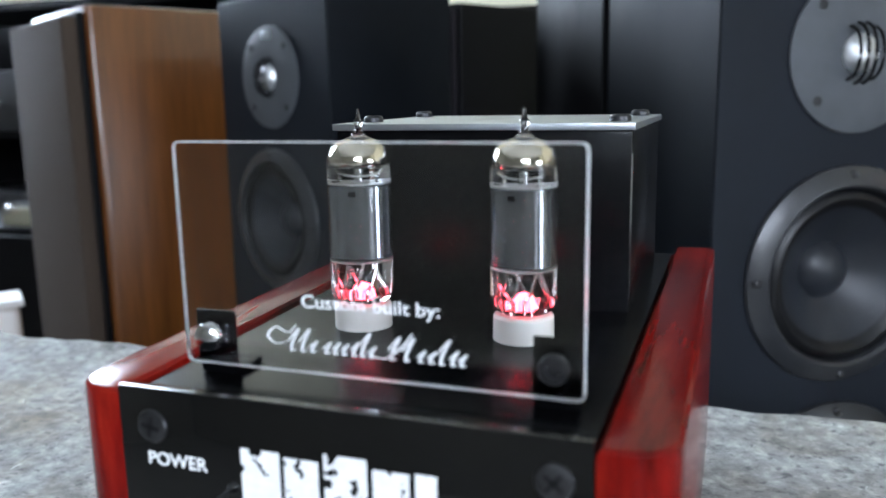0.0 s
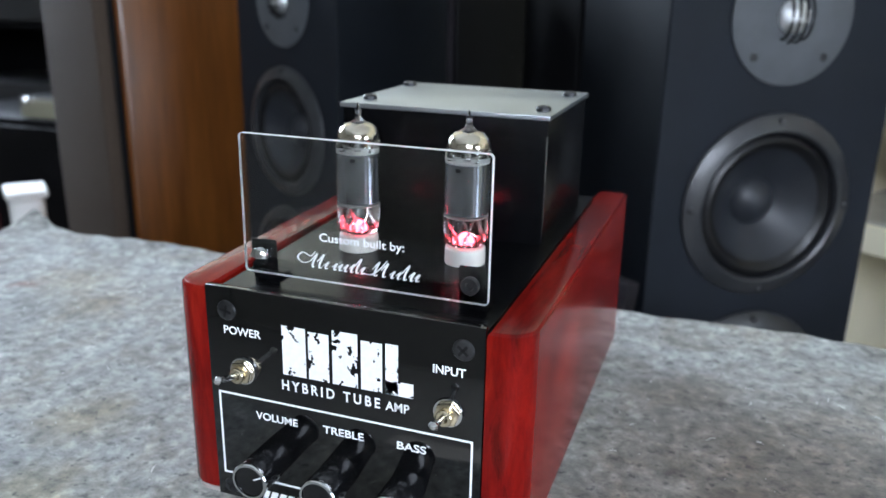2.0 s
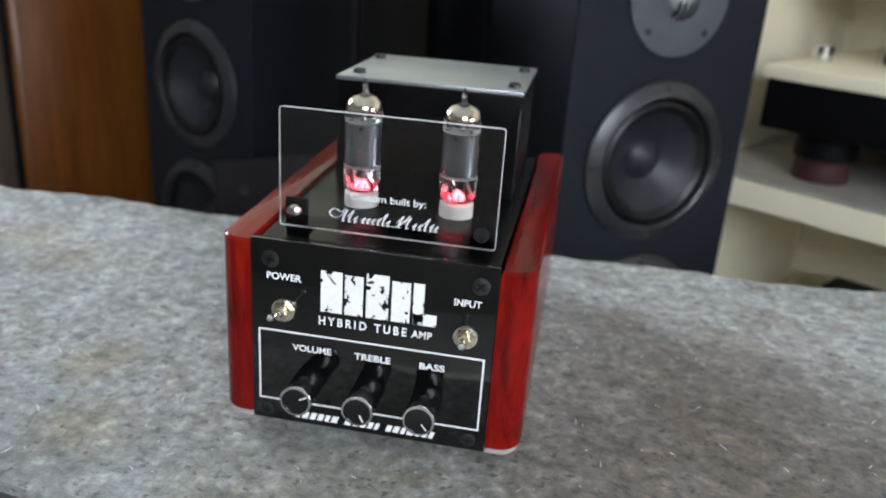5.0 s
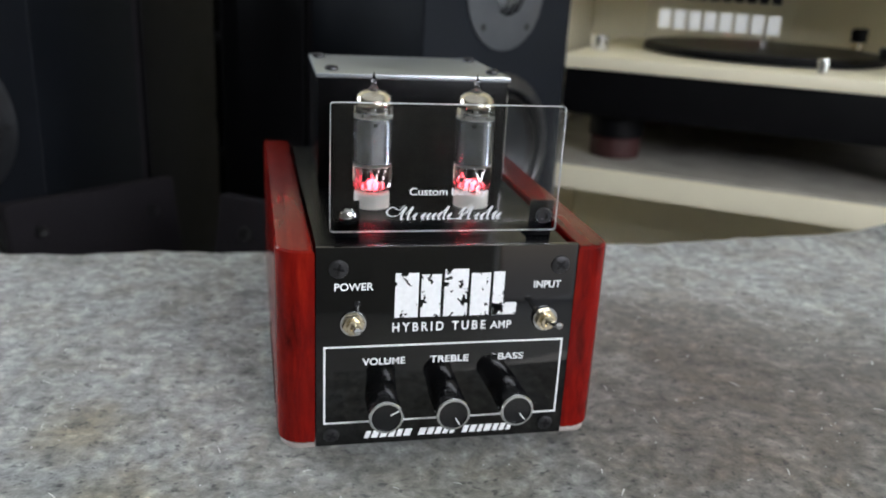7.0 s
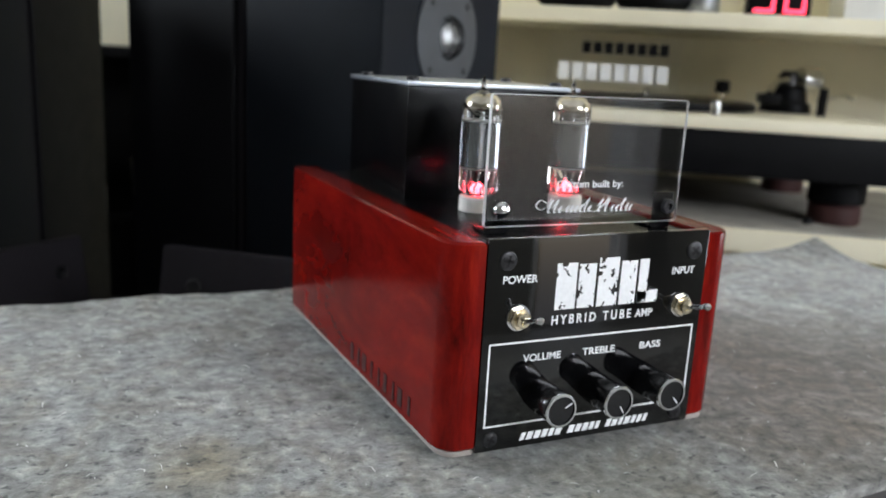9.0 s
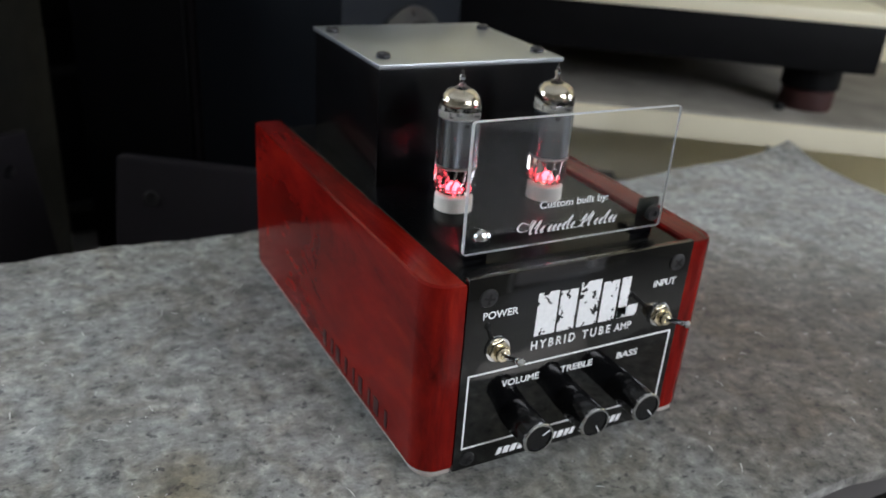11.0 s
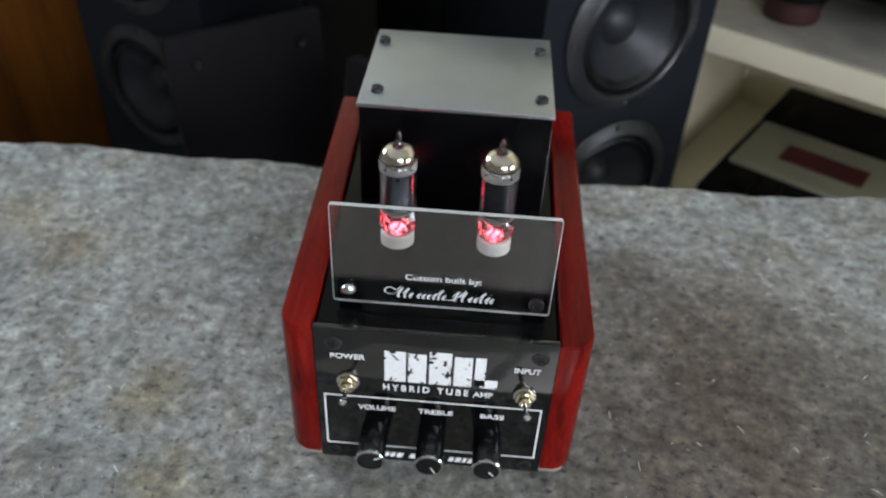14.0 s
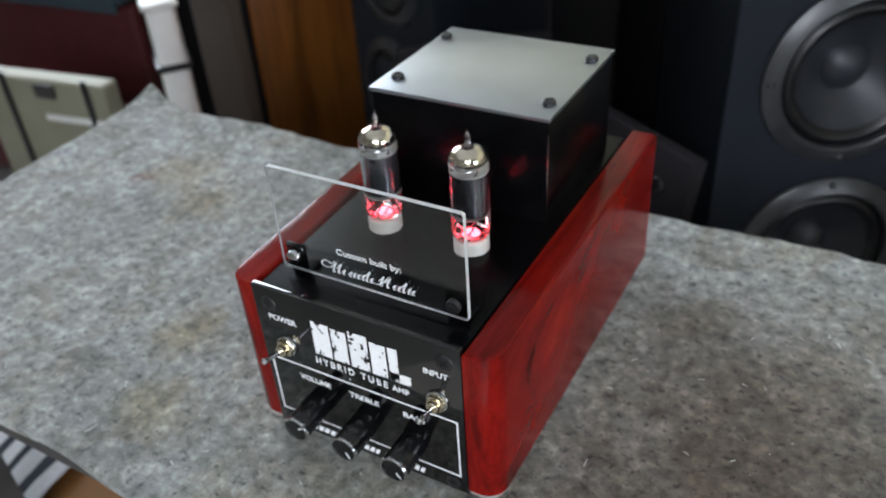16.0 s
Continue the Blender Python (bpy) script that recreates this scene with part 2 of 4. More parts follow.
SHELF_TOP = painted("dusty_shelf_top", (0.33, 0.31, 0.27), 0.7, 0, 0.22, 20, 0.2)
WALL_PAINT = painted("dull_wall_paint", (0.22, 0.21, 0.18), 0.8, 0, 0.05, 5, 0.25)
CEILING_PAINT = painted("white_ceiling_paint", (0.60, 0.60, 0.58), 0.85, 0, 0.04, 4, 0.2)
FLOOR_TILE = painted("grey_floor_tile", (0.28, 0.27, 0.25), 0.35, 0, 0.1, 6, 0.06)
FOOT_RUBBER = painted("dark_red_rubber", (0.045, 0.012, 0.011), 0.6, 0, 0.25, 30, 0.3)
BLACK_PLASTIC = painted("black_plastic", (0.0035, 0.0035, 0.0042), 0.5, 0, 0.2, 40, 0.2, 0, 0.10)
MAROON = painted("maroon_vinyl", (0.065, 0.012, 0.014), 0.5, 0, 0.2, 20, 0.3, 0, 0.3)
WHITE_PAINT = painted("white_enamel", (0.80, 0.80, 0.78), 0.45, 0, 0.05, 20, 0.1)
CASE_CREAM = painted("cream_case_plastic", (0.26, 0.25, 0.18), 0.6, 0, 0.08, 15, 0.15)
TEAL = painted("dark_teal_cloth", (0.028, 0.050, 0.066), 0.6, 0, 0.25, 30, 0.5)
CLOCK_RED = glowing("red_clock_segment", (1.0, 0.05, 0.10), 5.0)
STRIPE_DARK = painted("navy_stripe_cloth", (0.012, 0.014, 0.024), 0.9, 0, 0.2, 300, 0.5)
STRIPE_LIGHT = painted("white_stripe_cloth", (0.50, 0.50, 0.52), 0.9, 0, 0.1, 300, 0.5)


# ---- building helpers ----
def link_mesh(name, bm, material, smooth=True):
    me = bpy.data.meshes.new(name)
    bm.normal_update()
    bm.to_mesh(me)
    bm.free()
    for mat in (material if isinstance(material, (list, tuple)) else (material,)):
        me.materials.append(mat)
    ob = new(name, me)
    if smooth:
        me.shade_smooth()
        me.set_sharp_from_angle(angle=radians(35))
    return ob


def part(name, bm, material, parent, label="", smooth=True):
    ob = link_mesh(name, bm, material, smooth)
    ob.parent = parent
    if label:
        ob["label"] = label
    return ob


def thing(name, label, category, m=None, group="", kind=""):
    ob = new(name)
    ob.empty_display_size = 0.02
    if m is not None:
        ob.matrix_world = m
    return tagged(ob, label, category, group, kind)


def box(x0, x1, y0, y1, z0, z1, bevel=0.0, seg=2):
    bm = bmesh.new()
    bmesh.ops.create_cube(bm, size=1.0)
    for v in bm.verts:
        v.co = Vector((x0 + (v.co.x + 0.5) * (x1 - x0), y0 + (v.co.y + 0.5) * (y1 - y0), z0 + (v.co.z + 0.5) * (z1 - z0)))
    if bevel:
        bmesh.ops.bevel(bm, geom=bm.edges[:], offset=bevel, segments=seg, profile=0.6, affect="EDGES")
    return bm


def prism(outline, z0, z1, bevel=0.0, seg=2):
    """A plan outline (x, y) raised from z0 to z1, its rims bevelled."""
    bm = bmesh.new()
    low = [bm.verts.new((x, y, z0)) for x, y in outline]
    high = [bm.verts.new((x, y, z1)) for x, y in outline]
    n = len(outline)
    bm.faces.new(list(reversed(low)))
    bm.faces.new(high)
    for i in range(n):
        bm.faces.new((low[i], low[(i + 1) % n], high[(i + 1) % n], high[i]))
    bmesh.ops.recalc_face_normals(bm, faces=bm.faces[:])
    if bevel:
        rims = [e for e in bm.edges if abs(e.verts[0].co.z - e.verts[1].co.z) < 1e-7]
        bmesh.ops.bevel(bm, geom=rims, offset=bevel, segments=seg, profile=0.6, affect="EDGES")
    return bm


def lathe(profile, n=40):
    """Turns a profile of (radius, height) about the z axis."""
    bm = bmesh.new()
    rings = []
    for r, z in profile:
        if r < 1e-6:
            rings.append([bm.verts.new((0, 0, z))])
        else:
            rings.append([bm.verts.new((r * math.cos(2 * math.pi * k / n), r * math.sin(2 * math.pi * k / n), z)) for k in range(n)])
    for a, b in zip(rings, rings[1:]):
        for k in range(n):
            p = [a[k % len(a)], a[(k + 1) % len(a)], b[(k + 1) % len(b)], b[k % len(b)]]
            q = list(dict.fromkeys(p))
            if len(q) > 2:
                bm.faces.new(q)
    bmesh.ops.recalc_face_normals(bm, faces=bm.faces[:])
    return bm


def moved(bm, m):
    bmesh.ops.transform(bm, matrix=m, verts=bm.verts[:])
    return bm


def joined(*bms):
    out = bmesh.new()
    for b in bms:
        me = bpy.data.meshes.new("tmp")
        b.to_mesh(me)
        b.free()
        out.from_mesh(me)
        bpy.data.meshes.remove(me)
    return out


def rod(points, r, n=10):
    """A round bar swept along points."""
    bm = bmesh.new()
    pts = [Vector(p) for p in points]
    rings = []
    for i, p in enumerate(pts):
        d = (pts[min(i + 1, len(pts) - 1)] - pts[max(i - 1, 0)]).normalized()
        q = d.to_track_quat("Z", "Y")
        rings.append([bm.verts.new(p + q @ Vector((r * math.cos(2 * math.pi * k / n), r * math.sin(2 * math.pi * k / n), 0))) for k in range(n)])
    for a, b in zip(rings, rings[1:]):
        for k in range(n):
            bm.faces.new((a[k], a[(k + 1) % n], b[(k + 1) % n], b[k]))
    bm.faces.new(list(reversed(rings[0])))
    bm.faces.new(rings[-1])
    bmesh.ops.recalc_face_normals(bm, faces=bm.faces[:])
    return bm


def rounded(x0, x1, y0, y1, r, n=6):
    """A rectangle's outline with rounded corners."""
    out = []
    for cx, cy, a0 in ((x1 - r, y1 - r, 0), (x0 + r, y1 - r, 90), (x0 + r, y0 + r, 180), (x1 - r, y0 + r, 270)):
        for k in range(n + 1):
            a = radians(a0 + 90 * k / n)
            out.append((cx + r * math.cos(a), cy + r * math.sin(a)))
    return out


FRONT = pose(0, 0, 0, 90, 0, 0)  # x, y of a drawing -> x, z of the world, facing -y


def words(text, x0, x1, z0, height, y, material, parent, label, bold=0.0, shear=0.0, spacing=1.0):
    """Raised lettering on an upright face at y, its capitals height tall, stretched from x0 to x1."""
    cu = bpy.data.curves.new("lettering", "FONT")
    cu.body, cu.extrude, cu.offset, cu.shear, cu.space_character = text, 0.01, bold, shear, spacing
    tmp = bpy.data.objects.new("lettering", cu)
    scene.collection.objects.link(tmp)
    me = bpy.data.meshes.new_from_object(tmp.evaluated_get(bpy.context.evaluated_depsgraph_get()))
    scene.collection.objects.unlink(tmp)
    bpy.data.objects.remove(tmp)
    bm = bmesh.new()
    bm.from_mesh(me)
    bpy.data.meshes.remove(me)
    xs, ys = [v.co.x for v in bm.verts], [v.co.y for v in bm.verts]
    sx, sy = (x1 - x0) / (max(xs) - min(xs)), height / 0.7
    lo = min(xs)
    for v in bm.verts:
        v.co = Vector((x0 + (v.co.x - lo) * sx, y - 0.00012 + v.co.z * 0.004, z0 + v.co.y * sy))
    return part("lettering", bm, material, parent, label, smooth=False)


def place(bm, x, y, z):
    return moved(bm, Matrix.Translation((x, y, z)))


# ---- the room ----
FLOOR_Z, TOP_Z = -0.74, 1.9
tagged(link_mesh("floor", box(-2.6, 2.6, -2.6, 2.3, FLOOR_Z - 0.1, FLOOR_Z), FLOOR_TILE), "grey tiled floor under the table", "floor", kind="structure")
tagged(link_mesh("ceiling", box(-2.6, 2.6, -2.6, 2.3, TOP_Z, TOP_Z + 0.1), CEILING_PAINT), "plain white painted ceiling", "ceiling", kind="structure")


def wall_with_opening(name, along, at0, at1, lo, hi, openings, label):
    """A wall from lo to hi along x or y, between at0 and at1, with openings (a0, a1, z0, z1) cut through."""
    bms = []
    edge = lo
    for a0, a1, z0, z1 in openings:
        bms.append((edge, a0, FLOOR_Z, TOP_Z))
        bms.append((a0, a1, FLOOR_Z, z0))
        bms.append((a0, a1, z1, TOP_Z))
        edge = a1
    bms.append((edge, hi, FLOOR_Z, TOP_Z))
    parts = []
    for a0, a1, z0, z1 in bms:
        if a1 - a0 > 1e-4 and z1 - z0 > 1e-4:
            parts.append(box(a0, a1, at0, at1, z0, z1) if along == "x" else box(at0, at1, a0, a1, z0, z1))
    return tagged(link_mesh(name, joined(*parts), WALL_PAINT, smooth=False), label, "wall", kind="structure")


wall_with_opening("wall_north", "x", 2.2, 2.3, -2.5, 2.5, [], "pale painted wall behind the loudspeakers").data.materials[0] = CREAM
wall_with_opening("wall_east", "y", 2.5, 2.6, -2.6, 2.3, [(-1.15, -0.05, -0.25, 0.72)], "dull painted side wall with a window")
wall_with_opening("wall_west", "y", -2.6, -2.5, -2.6, 2.3, [(1.12, 2.12, 0.35, 1.40)], "dull painted wall with a wide window")
wall_with_opening("wall_south", "x", -2.6, -2.5, -2.5, 2.5, [(0.25, 0.93, 0.72, 1.5), (0.93, 1.75, FLOOR_Z + 0.002, 1.5), (1.75, 1.97, FLOOR_Z + 0.002, 0.32)], "dull painted wall with a doorway and a window")


def window_frame(name, m, w, h):
    """A window frame filling an opening w by h, seen along its local y."""
    root = thing(name, "white framed window letting in daylight", "window", m, kind="structure")
    t = 0.05
    for a in ((-w / 2, w / 2, -h / 2, -h / 2 + t), (-w / 2, w / 2, h / 2 - t, h / 2), (-w / 2, -w / 2 + t, -h / 2 + t, h / 2 - t), (w / 2 - t, w / 2, -h / 2 + t, h / 2 - t), (-t / 2, t / 2, -h / 2 + t, h / 2 - t)):
        part("window_frame", box(a[0], a[1], -0.03, 0.03, a[2], a[3], 0.004), WHITE_PAINT, root)
    for s in (-1, 1):
        glass = part("pane", box(min(s * t / 2, s * (w / 2 - t)), max(s * t / 2, s * (w / 2 - t)), -0.003, 0.003, -h / 2 + t, h / 2 - t), GLASS, root)
        glass.visible_shadow = False
    return root


window_frame("window_1", pose(-2.55, 1.62, 0.875, 0, 0, 90), 1.0, 1.05)
window_frame("window_3", pose(2.55, -0.60, 0.235, 0, 0, 90), 1.1, 0.97)
window_frame("window_2", pose(1.0, -2.55, 1.11), 1.5, 0.78)
door_frame = thing("door_1", "white painted frame of an open doorway", "door", pose(1.45, -2.55, 0), kind="structure")
for a in ((-0.52, -0.47, FLOOR_Z + 0.002, 0.32), (0.47, 0.52, FLOOR_Z + 0.002, 0.32), (-0.52, 0.52, 0.322, 0.715)):
    part("door_jamb", box(a[0], a[1], -0.06, 0.06, a[2], a[3], 0.003), WHITE_PAINT, door_frame)

# unseen slab, added only to block direct sun through the doorway
tagged(link_mesh("sun_blocker", box(0.2, 2.6, -4.2, -2.605, 0.62, 0.70), CEILING_PAINT), "unseen pale slab added to keep sun out of the doorway", "roof", kind="structure")

# ---- the table and its felt ----
def back_edge(x):
    wave = 0.0018 * math.sin(x * 17) + 0.0016 * math.sin(x * 41 + 1) + 0.0006 * math.sin(x * 190)
    ends = 0.020 * max(0.0, (x - 0.12) / 0.34) ** 1.5 + 0.024 * max(0.0, (-x - 0.36) / 0.086) ** 1.6
    return 0.2685 + wave + ends


def felt_sheet():
    """One felt mat with waved edges, a lifted back rim and a curled corner at either end."""
    bm = bmesh.new()
    nx, ny = 170, 64
    grid = []
    for j in range(ny + 1):
        row = []
        for i in range(nx + 1):
            u, v = i / nx, j / ny
            x = -0.425 + u * 0.876 + (u - 0.5) * 0.030 * v
            y0 = -0.066 + 0.0025 * math.sin(x * 23) + 0.0012 * math.sin(x * 71)
            y = y0 + v * (back_edge(x) - y0)
            z = 0.0011 * noise.noise((x * 22, y * 22, 0.3)) + 0.0007 * noise.noise((x * 70, y * 70, 4))
            k = max(0.0, (y - 0.225) / 0.045)
            z += 0.0025 * k * k
            for cx, lift in ((-0.438, 0.006), (0.462, 0.006)):
                d = math.hypot((x - cx) / (0.036 if cx < 0 else 0.05), (y - 0.292) / 0.045)
                z += lift * max(0.0, 1 - d) ** 1.5
            near = max(0.0, min(1.0, (max(abs(x) - 0.07, -y - 0.0, y - 0.22) / 0.02)))
            row.append(bm.verts.new((x, y, min(z, 0.0) * (1 - near) + z * near - 0.0004)))
        grid.append(row)
    for j in range(ny):
        for i in range(nx):
            bm.faces.new((grid[j][i], grid[j][i + 1], grid[j + 1][i + 1], grid[j + 1][i]))
    low = bmesh.ops.extrude_face_region(bm, geom=bm.faces[:])
    for v in [g for g in low["geom"] if isinstance(g, bmesh.types.BMVert)]:
        v.co.z -= 0.0055
    bmesh.ops.recalc_face_normals(bm, faces=bm.faces[:])
    return bm


table = thing("table", "dark board table under a grey felt mat", "table", pose(0, 0, 0))
part("tabletop", box(-0.425, 0.448, -0.058, 0.255, -0.030, -0.0085, 0.002), TABLE_WOOD, table)
for lx in (-0.39, 0.385):
    for ly in (-0.03, 0.215):
        part("leg", box(lx - 0.02, lx + 0.02, ly - 0.02, ly + 0.02, FLOOR_Z, -0.031, 0.002), TABLE_WOOD, table)
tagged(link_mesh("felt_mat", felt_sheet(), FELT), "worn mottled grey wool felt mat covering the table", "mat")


def lint(n):
    """Loose pale fibres and flecks lying on the felt."""
    bm = bmesh.new()
    rnd = random.Random(4)
    for _ in range(n):
        x, y = rnd.uniform(-0.43, 0.42), rnd.uniform(-0.055, 0.2)
        if abs(x) < 0.082 and -0.005 < y < 0.22:
            continue
        a, l, w = rnd.uniform(0, 6.28), rnd.choice((0.0003, 0.0004, 0.0005, 0.0018, 0.0028)), rnd.uniform(0.00010, 0.00030)
        d, s = Vector((math.cos(a), math.sin(a), 0)), Vector((-math.sin(a), math.cos(a), 0))
        p = Vector((x, y, rnd.uniform(0.0010, 0.0019)))
        up = Vector((0, 0, rnd.uniform(0.0002, 0.0009)))
        q = [p - d * l - s * w, p - d * l + s * w, p + up + s * w, p + up - s * w, p + d * l + s * w * 0.3, p + d * l - s * w * 0.3]
        vs = [bm.verts.new(c) for c in q]
        bm.faces.new((vs[0], vs[3], vs[2], vs[1]))
        bm.faces.new((vs[3], vs[5], vs[4], vs[2]))
    return bm


tagged(link_mesh("lint", lint(520), WHITE_PAINT, smooth=False), "loose pale lint flecks on the felt mat", "lint", kind="stuff")

# ---- the amplifier ----
amp = thing("tube_amplifier", "small black valve amplifier with red wooden cheeks, standing on felt", "amplifier", pose(0, 0, 0))
part("chassis", prism([(-0.0543, 0.0032), (0.0543, 0.0032), (0.0550, 0.205), (-0.0600, 0.205)], 0.006, 0.0922, 0.0022, 3), BLACK_PAINT, amp, "black enamelled steel chassis")
panel = part("front_panel", box(-0.0543, 0.0543, 0.0, 0.003, 0.006, 0.0952, 0.0005), PANEL_BLACK, amp, "glossy black front panel with white print")


def frame_lines():
    t, out = 0.0008, []
    x0, x1, z0, z1 = -0.0512, 0.0512, 0.0165, 0.0525
    for a in ((x0, x1, z1 - t, z1), (x0, x1, z0, z0 + t), (x0, x0 + t, z0 + t, z1 - t), (x1 - t, x1, z0 + t, z1 - t)):
        out.append(box(a[0], a[1], -0.00012, 0.0001, a[2], a[3]))
    return joined(*out)


part("printed_frame", frame_lines(), PRINT, panel, "thin white printed outline", smooth=False)


def worn_block(k, x0, x1, top):
    """One worn white block of the five in place of the maker's mark."""
    bm = bmesh.new()
    w, h = x1 - x0, top - 0.0645
    nx, nz = 24, 44
    vs = [[bm.verts.new((x0 + w * i / nx, -0.00012, 0.0645 + h * j / nz)) for i in range(nx + 1)] for j in range(nz + 1)]
    for j in range(nz):
        for i in range(nx):
            x, z = (i + 0.5) / nx, (j + 0.5) / nz
            worn = noise.noise((x * 3.0 + 9 * k, z * 5.0, 1.7)) + 0.6 * noise.noise((x * 9 + 5 * k, z * 14, 3.1))
            rim = min(x, 1 - x, z, 1 - z)
            if worn < 0.50 - (0.12 if rim < 0.10 else 0):
                bm.faces.new((vs[j][i], vs[j][i + 1], vs[j + 1][i + 1], vs[j + 1][i]))
    bmesh.ops.delete(bm, geom=[v for v in bm.verts if not v.link_faces], context="VERTS")
    return bm


for k, span in enumerate(((-0.0225, -0.0128, 0.0840), (-0.0118, -0.0035, 0.0832), (-0.0022, 0.0078, 0.0853), (0.0090, 0.0172, 0.0834), (0.0184, 0.0290, 0.0700))):
    part("printed_block", worn_block(k, *span), PRINT, panel, "worn white printed block", smooth=False)
part("printed_block", worn_block(5, 0.0184, 0.0232, 0.0838), PRINT, panel, "worn white printed block", smooth=False)
words("HYBRID TUBE", -0.0232, 0.0163, 0.0583, 0.0039, 0, PRINT, panel, "white printed words", 0.022, 0.0, 1.45)
words("AMP", 0.0184, 0.0275, 0.0583, 0.0034, 0, PRINT, panel, "white printed word", 0.022, 0.0, 1.05)
words("POWER", -0.0470, -0.0312, 0.0770, 0.0031, 0, PRINT, panel, "white printed word", 0.02)
words("INPUT", 0.0360, 0.0478, 0.0762, 0.0031, 0, PRINT, panel, "white printed word", 0.02)
words("VOLUME", -0.0352, -0.0173, 0.0436, 0.0030, 0, PRINT, panel, "white printed word", 0.02)
words("TREBLE", -0.0067, 0.0098, 0.0436, 0.0030, 0, PRINT, panel, "white printed word", 0.02)
words("BASS", 0.0228, 0.0340, 0.0436, 0.0030, 0, PRINT, panel, "white printed word", 0.02)


def slanted_bars(name, x0, x1, z0, h, y, lean, widths, parent, label, thick=0.00012):
    """Plain leaning bars standing in for a line of decorative print."""
    x = x0
    total = sum(w + g for w, g, _ in widths)
    k = (x1 - x0) / total
    for w, g, part_h in widths:
        bm = box(0, w * k, y - thick, y + 0.00005, 0, h * part_h)
        for v in bm.verts:
            v.co.x += x + v.co.z * lean
            v.co.z += z0
        part(name, bm, PRINT, parent, label, smooth=False)
        x += (w + g) * k


rnd = random.Random(21)
row = [(rnd.uniform(0.6, 1.0), 0.28 if k not in (5, 10) else 1.1, 1.0) for k in range(18)]
slanted_bars("printed_bar", -0.034, 0.0315, 0.0088, 0.0034, 0, 0.35, row, panel, "slanted white printed bar")


def cross_screw(r, depth):
    """A domed screw head facing -y with a crossed recess."""
    head = lathe([(0, depth), (r * 0.6, depth * 0.93), (r * 0.92, depth * 0.55), (r, 0.0), (r, -0.0005)], 28)
    slot = joined(box(-r * 0.6, r * 0.6, -r * 0.13, r * 0.13, depth * 0.9, depth * 1.02), box(-r * 0.13, r * 0.13, -r * 0.6, r * 0.6, depth * 0.9, depth * 1.02))
    return moved(head, FRONT), moved(slot, FRONT)


for sx, sz, turn in ((-0.0453, 0.0862, 12), (0.0468, 0.0862, 40), (-0.0478, 0.0112, 25), (0.0468, 0.0112, 5)):
    head, slot = cross_screw(0.0040 if sz > 0.05 else 0.0034, 0.0009)
    spin = Matrix.Translation((sx, -0.0001, sz)) @ pose(0, 0, 0, 0, turn, 0)
    s = part("screw", moved(head, spin), DARK_STEEL, panel, "dark cross-head screw")
    part("screw_recess", moved(slot, spin), RUBBER, panel, smooth=False)


def side_cheek(side):
    """A wooden cheek: straight inside, its outer front corner rounded."""
    xi, xo, y0, y1, r = 0.0546, 0.0714, 0.0005, 0.2125, 0.0105
    plan = [(xi, y0)]
    for k in range(9):
        a = radians(-90 + 90 * k / 8)
        plan.append((xo - r + r * math.cos(a), y0 + r + r * math.sin(a)))
    plan += [(xo, y1 - 0.002), (xo - 0.002, y1), (xi, y1)]
    splay = 0.0285 if side < 0 else 0.004
    plan = [(x - 0.0014 * (x > 0.06) + splay * y, y) for x, y in plan]
    cheek = prism([(side * x, y) for x, y in plan], 0.0072, 0.0938, 0.0022, 3)
    strip = prism([(side * (x - (0.0014 if x > 0.06 else 0)), max(y, 0.0018)) for x, y in plan], 0.0046, 0.0070, 0.0005, 1)
    ob = part("side_cheek", cheek, RED_WOOD, amp, "red lacquered wooden cheek")
    part("bottom_strip", strip, TRIM_PALE, ob, "pale edge strip")


side_cheek(-1)
side_cheek(1)
rnd = random.Random(8)
for k in range(9):
    y0 = 0.030 + 0.0088 * k
    bm = box(-0.0003, 0.0003, 0, 0.0016 + 0.0034 * rnd.random(), 0, 0.0085)
    part("stamped_bar", moved(bm, Matrix.Translation((-0.0700 - 0.0285 * y0, y0, 0.0115))), STAMP, amp, "faint dark stamped bar", smooth=False)
for fx in (-0.04, 0.04):
    for fy in (0.03, 0.18):
        part("foot", place(lathe([(0, 0.0062), (0.007, 0.0062), (0.0065, 0.0006), (0, 0.0006)], 20), fx, fy, 0), RUBBER, amp, "black rubber foot")


def knob(x, z, turn):
    body = moved(lathe([(0.0, 0.0002), (0.0066, 0.0002), (0.0068, 0.001), (0.0068, 0.0180), (0.0064, 0.0186)], 44), FRONT)
    ob = part("knob", place(body, x, 0, z), KNOB_BLACK, amp, "black cylindrical knob with a bright rim")
    part("knob_rim", place(moved(lathe([(0.0070, 0.0176), (0.0071, 0.0187), (0.0068, 0.0192), (0.0060, 0.0192), (0.0060, 0.0180)], 44), FRONT), x, 0, z), STEEL, ob, "bright turned rim")
    part("knob_face", place(moved(lathe([(0, 0.0186), (0.0058, 0.0186), (0.0061, 0.0180)], 44), FRONT), x, 0, z), KNOB_BLACK, ob)
    line = box(-0.00022, 0.00022, -0.0189, -0.0185, 0.0020, 0.0056)
    part("pointer", place(moved(line, pose(0, 0, 0, 0, turn, 0)), x, 0, z), PRINT, ob, "fine white pointer line", smooth=False)


knob(-0.0272, 0.0292, 62)
knob(0.0003, 0.0290, 150)
knob(0.0272, 0.0292, 140)


